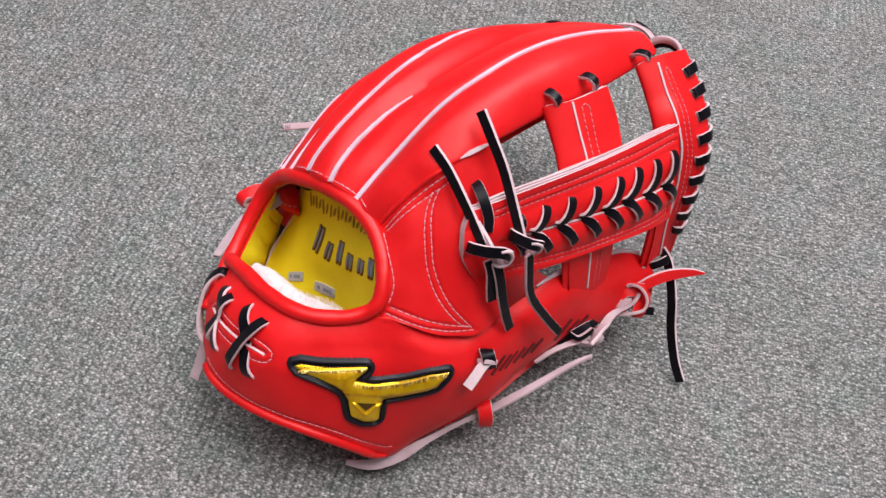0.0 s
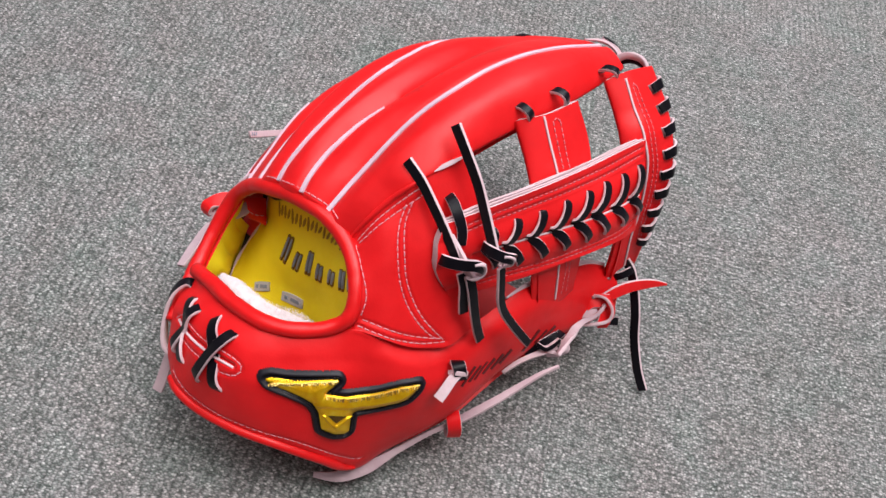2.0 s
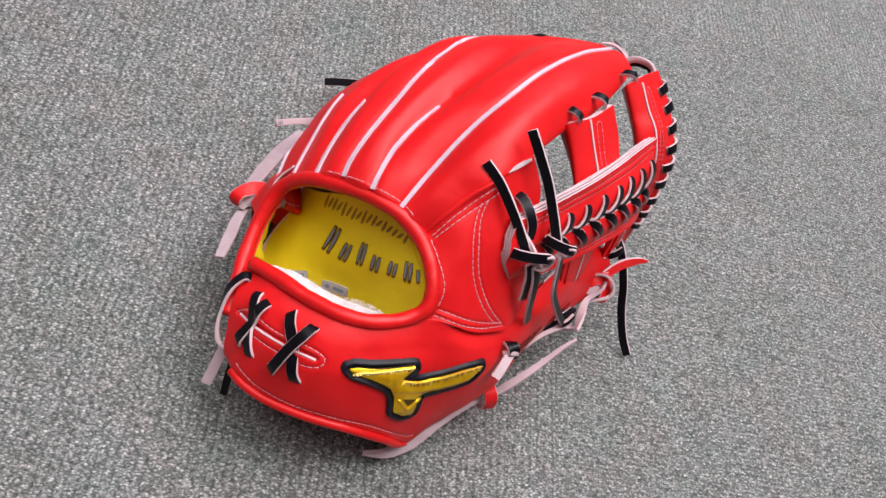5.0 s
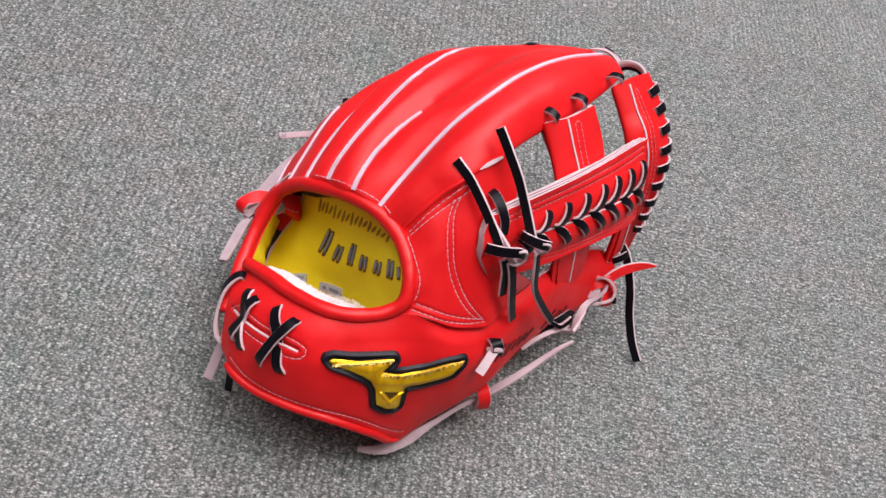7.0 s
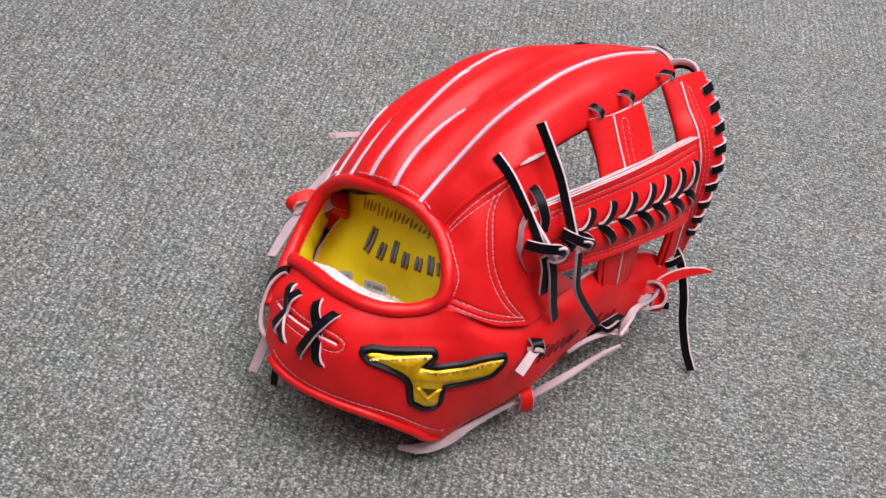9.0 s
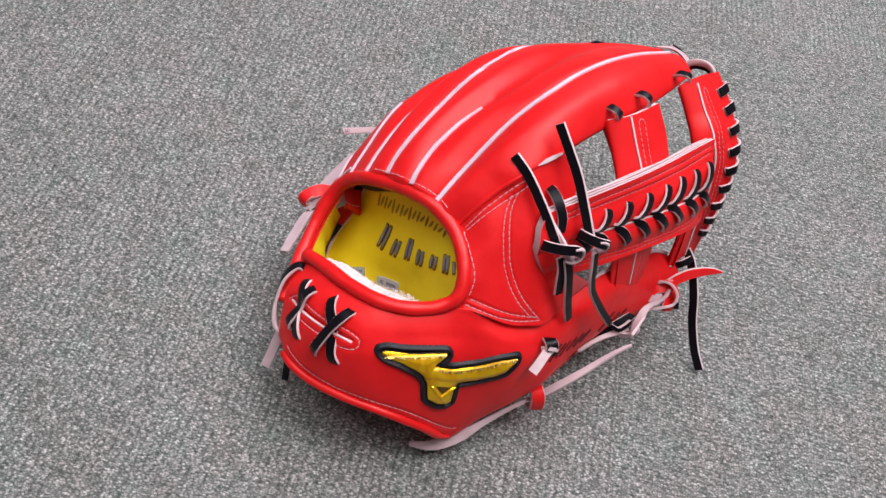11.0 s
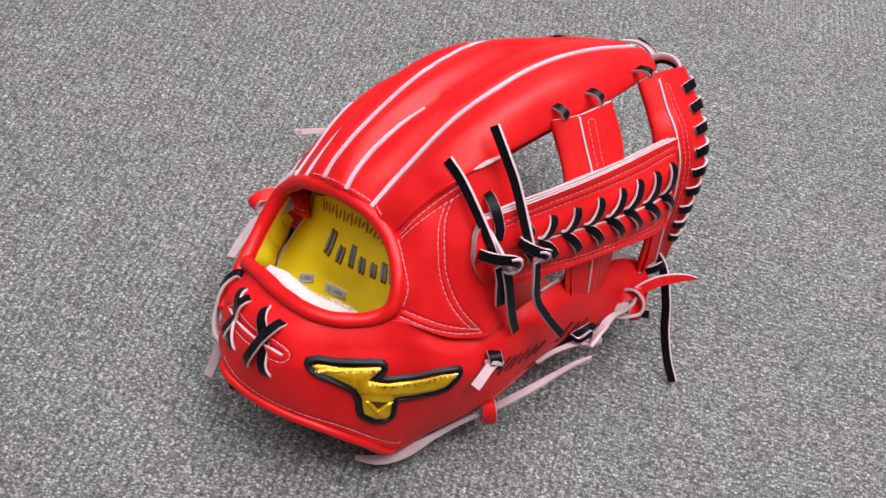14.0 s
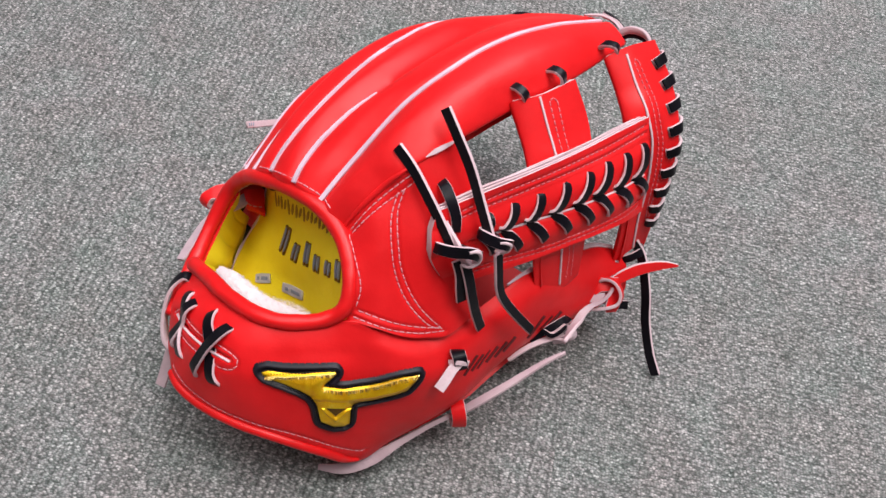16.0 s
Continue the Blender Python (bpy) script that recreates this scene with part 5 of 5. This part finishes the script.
sweep("under_lace", [(0.1050, 0.2080, 0.0500), (0.1112, 0.2068, 0.0525), (0.1162, 0.2085, 0.0545), (0.1172, 0.2125, 0.0545), (0.1130, 0.2160, 0.0530)], [(0.2, -0.9, 0.3), (0.5, -0.8, 0.3), (0.9, -0.3, 0.3), (0.6, 0.6, 0.3), (-0.3, 0.8, 0.3)], 0.0046, 0.0018, [MAUVE, PALE], glove, "mauve lace loop under the thumb", 30)
sweep("under_lace", [(0.1440, 0.2360, 0.0400), (0.1520, 0.2380, 0.0390), (0.1580, 0.2385, 0.0380)], (0.1, -0.6, 0.8), 0.0055, 0.0020, LACE, glove, "black lace under the thumb", 12)
k = sweep("thumb_strap", [(0.0485, 0.1690, 0.0350), (0.0600, 0.1725, 0.0440), (0.0737, 0.1785, 0.0500), (0.0890, 0.1865, 0.0545), (0.1000, 0.1925, 0.0560), (0.1100, 0.1970, 0.0560)], (-0.75, -0.05, 0.65), [0.0044, 0.0050, 0.0046, 0.0038, 0.0028, 0.0014], 0.0021, [MAUVE, PALE], glove, "mauve flesh side of a leather strap", 40)
sweep("strap_keeper", [(0.0475, 0.1730, 0.0415), (0.0480, 0.1692, 0.0420), (0.0488, 0.1658, 0.0390), (0.0492, 0.1643, 0.0340), (0.0492, 0.1643, 0.0290), (0.0490, 0.1665, 0.0245), (0.0485, 0.1700, 0.0240)], [(-0.2, -0.1, 0.95), (-0.2, -0.4, 0.9), (-0.1, -0.8, 0.6), (0, -0.95, 0.25), (0, -0.98, -0.1), (0, -0.6, -0.8), (0, 0.1, -1)], 0.0084, 0.0024, RED_LACE, k, "red leather keeper on the strap", 30)
sweep("heel_strap", [(0.0455, 0.1690, 0.0330), (0.0325, 0.1640, 0.0290), (0.0155, 0.1560, 0.0240), (-0.0015, 0.1475, 0.0190), (-0.0170, 0.1440, 0.0150), (-0.0310, 0.1455, 0.0135)], (0.0, -0.45, 0.9), [0.0026, 0.0028, 0.0038, 0.0068, 0.0068, 0.0030], 0.0020, [MAUVE, PALE], glove, "mauve strap end lying under the heel", 40)
sweep("side_lace", [(-0.1105, 0.2030, 0.0590), (-0.1150, 0.1990, 0.0480), (-0.1190, 0.1935, 0.0380), (-0.1225, 0.1890, 0.0300)], (-0.25, -0.65, 0.7), 0.0060, 0.0019, CREAM, glove, "pale rawhide lace end at the side", 20)
sweep("side_lace", [(-0.1060, 0.2030, 0.0400), (-0.1090, 0.1960, 0.0240), (-0.1110, 0.1900, 0.0080)], (-0.25, -0.65, 0.7), 0.0050, 0.0019, LACE, glove, "black rawhide lace end at the side", 16)
k = sweep("pinky_strap", [(-0.0970, 0.2950, 0.0560), (-0.1030, 0.2850, 0.0590), (-0.1090, 0.2700, 0.0600), (-0.1150, 0.2560, 0.0590)], (-0.6, -0.35, 0.7), [0.0060, 0.0078, 0.0080, 0.0060], 0.0021, [MAUVE, PALE], glove, "mauve flesh side of a tied leather strap", 24)
sweep("strap_knot", [(-0.0830, 0.2990, 0.0680), (-0.0920, 0.3000, 0.0690), (-0.0985, 0.2983, 0.0687), (-0.1035, 0.2958, 0.0673), (-0.1050, 0.2945, 0.0635), (-0.1020, 0.2945, 0.0600), (-0.0950, 0.2950, 0.0610)], [(0.1, -0.3, 0.95), (-0.1, -0.3, 0.95), (-0.3, -0.4, 0.85), (-0.8, -0.4, 0.45), (-0.9, -0.5, -0.1), (-0.3, -0.8, -0.3), (0.2, -0.8, 0.2)], [0.0060, 0.0085, 0.0090, 0.0085, 0.0080, 0.0075, 0.0060], 0.0026, RED_LACE, k, "folded red leather knot of the strap", 44)
sweep("strap_tuck", [(-0.0870, 0.2940, 0.0660), (-0.0930, 0.2935, 0.0650), (-0.0985, 0.2935, 0.0625), (-0.1015, 0.2905, 0.0600)], (-0.2, -0.6, 0.75), [0.0040, 0.0070, 0.0066, 0.0040], 0.0020, [MAUVE, PALE], k, "", 24)
sweep("strap_end", [(-0.0990, 0.3010, 0.0600), (-0.0915, 0.3160, 0.0540), (-0.0735, 0.3410, 0.0540), (-0.0570, 0.3580, 0.0540)], (-0.65, -0.3, 0.7), [0.0070, 0.0110, 0.0110, 0.0080], 0.0021, [MAUVE, PALE], k, "", 24)
loose = sweep("pinky_lace", [(-0.0808, 0.3368, 0.0885), (-0.0765, 0.3395, 0.0860), (-0.0660, 0.3430, 0.0840), (-0.0540, 0.3460, 0.0815)], (-0.3, -0.6, 0.75), [0.0042, 0.0038, 0.0046], 0.0018, [MAUVE, PALE], glove, "pale rawhide lace end past the little finger", 14)
for a in (0.12, 0.20, 0.28):
    q = np.array((-0.0808, 0.3368, 0.0885)) * (1 - a) + np.array((-0.0660, 0.3430, 0.0840)) * a + np.array((-0.3, -0.6, 0.75)) * 0.0012
    sweep("mark", [q + np.array((0.0002, -0.0008, -0.0005)), q + np.array((0.0004, 0.0008, 0.0006))], (-0.3, -0.6, 0.75), 0.0006, 0.0003, SLATE, loose, "", 4)
sweep("pinky_lace", [(-0.0280, 0.4420, 0.0160), (-0.0150, 0.4400, 0.0190), (0.0050, 0.4360, 0.0230)], (-0.2, -0.6, 0.75), 0.0062, 0.0019, LACE, glove, "black rawhide lace end past the little finger", 14)
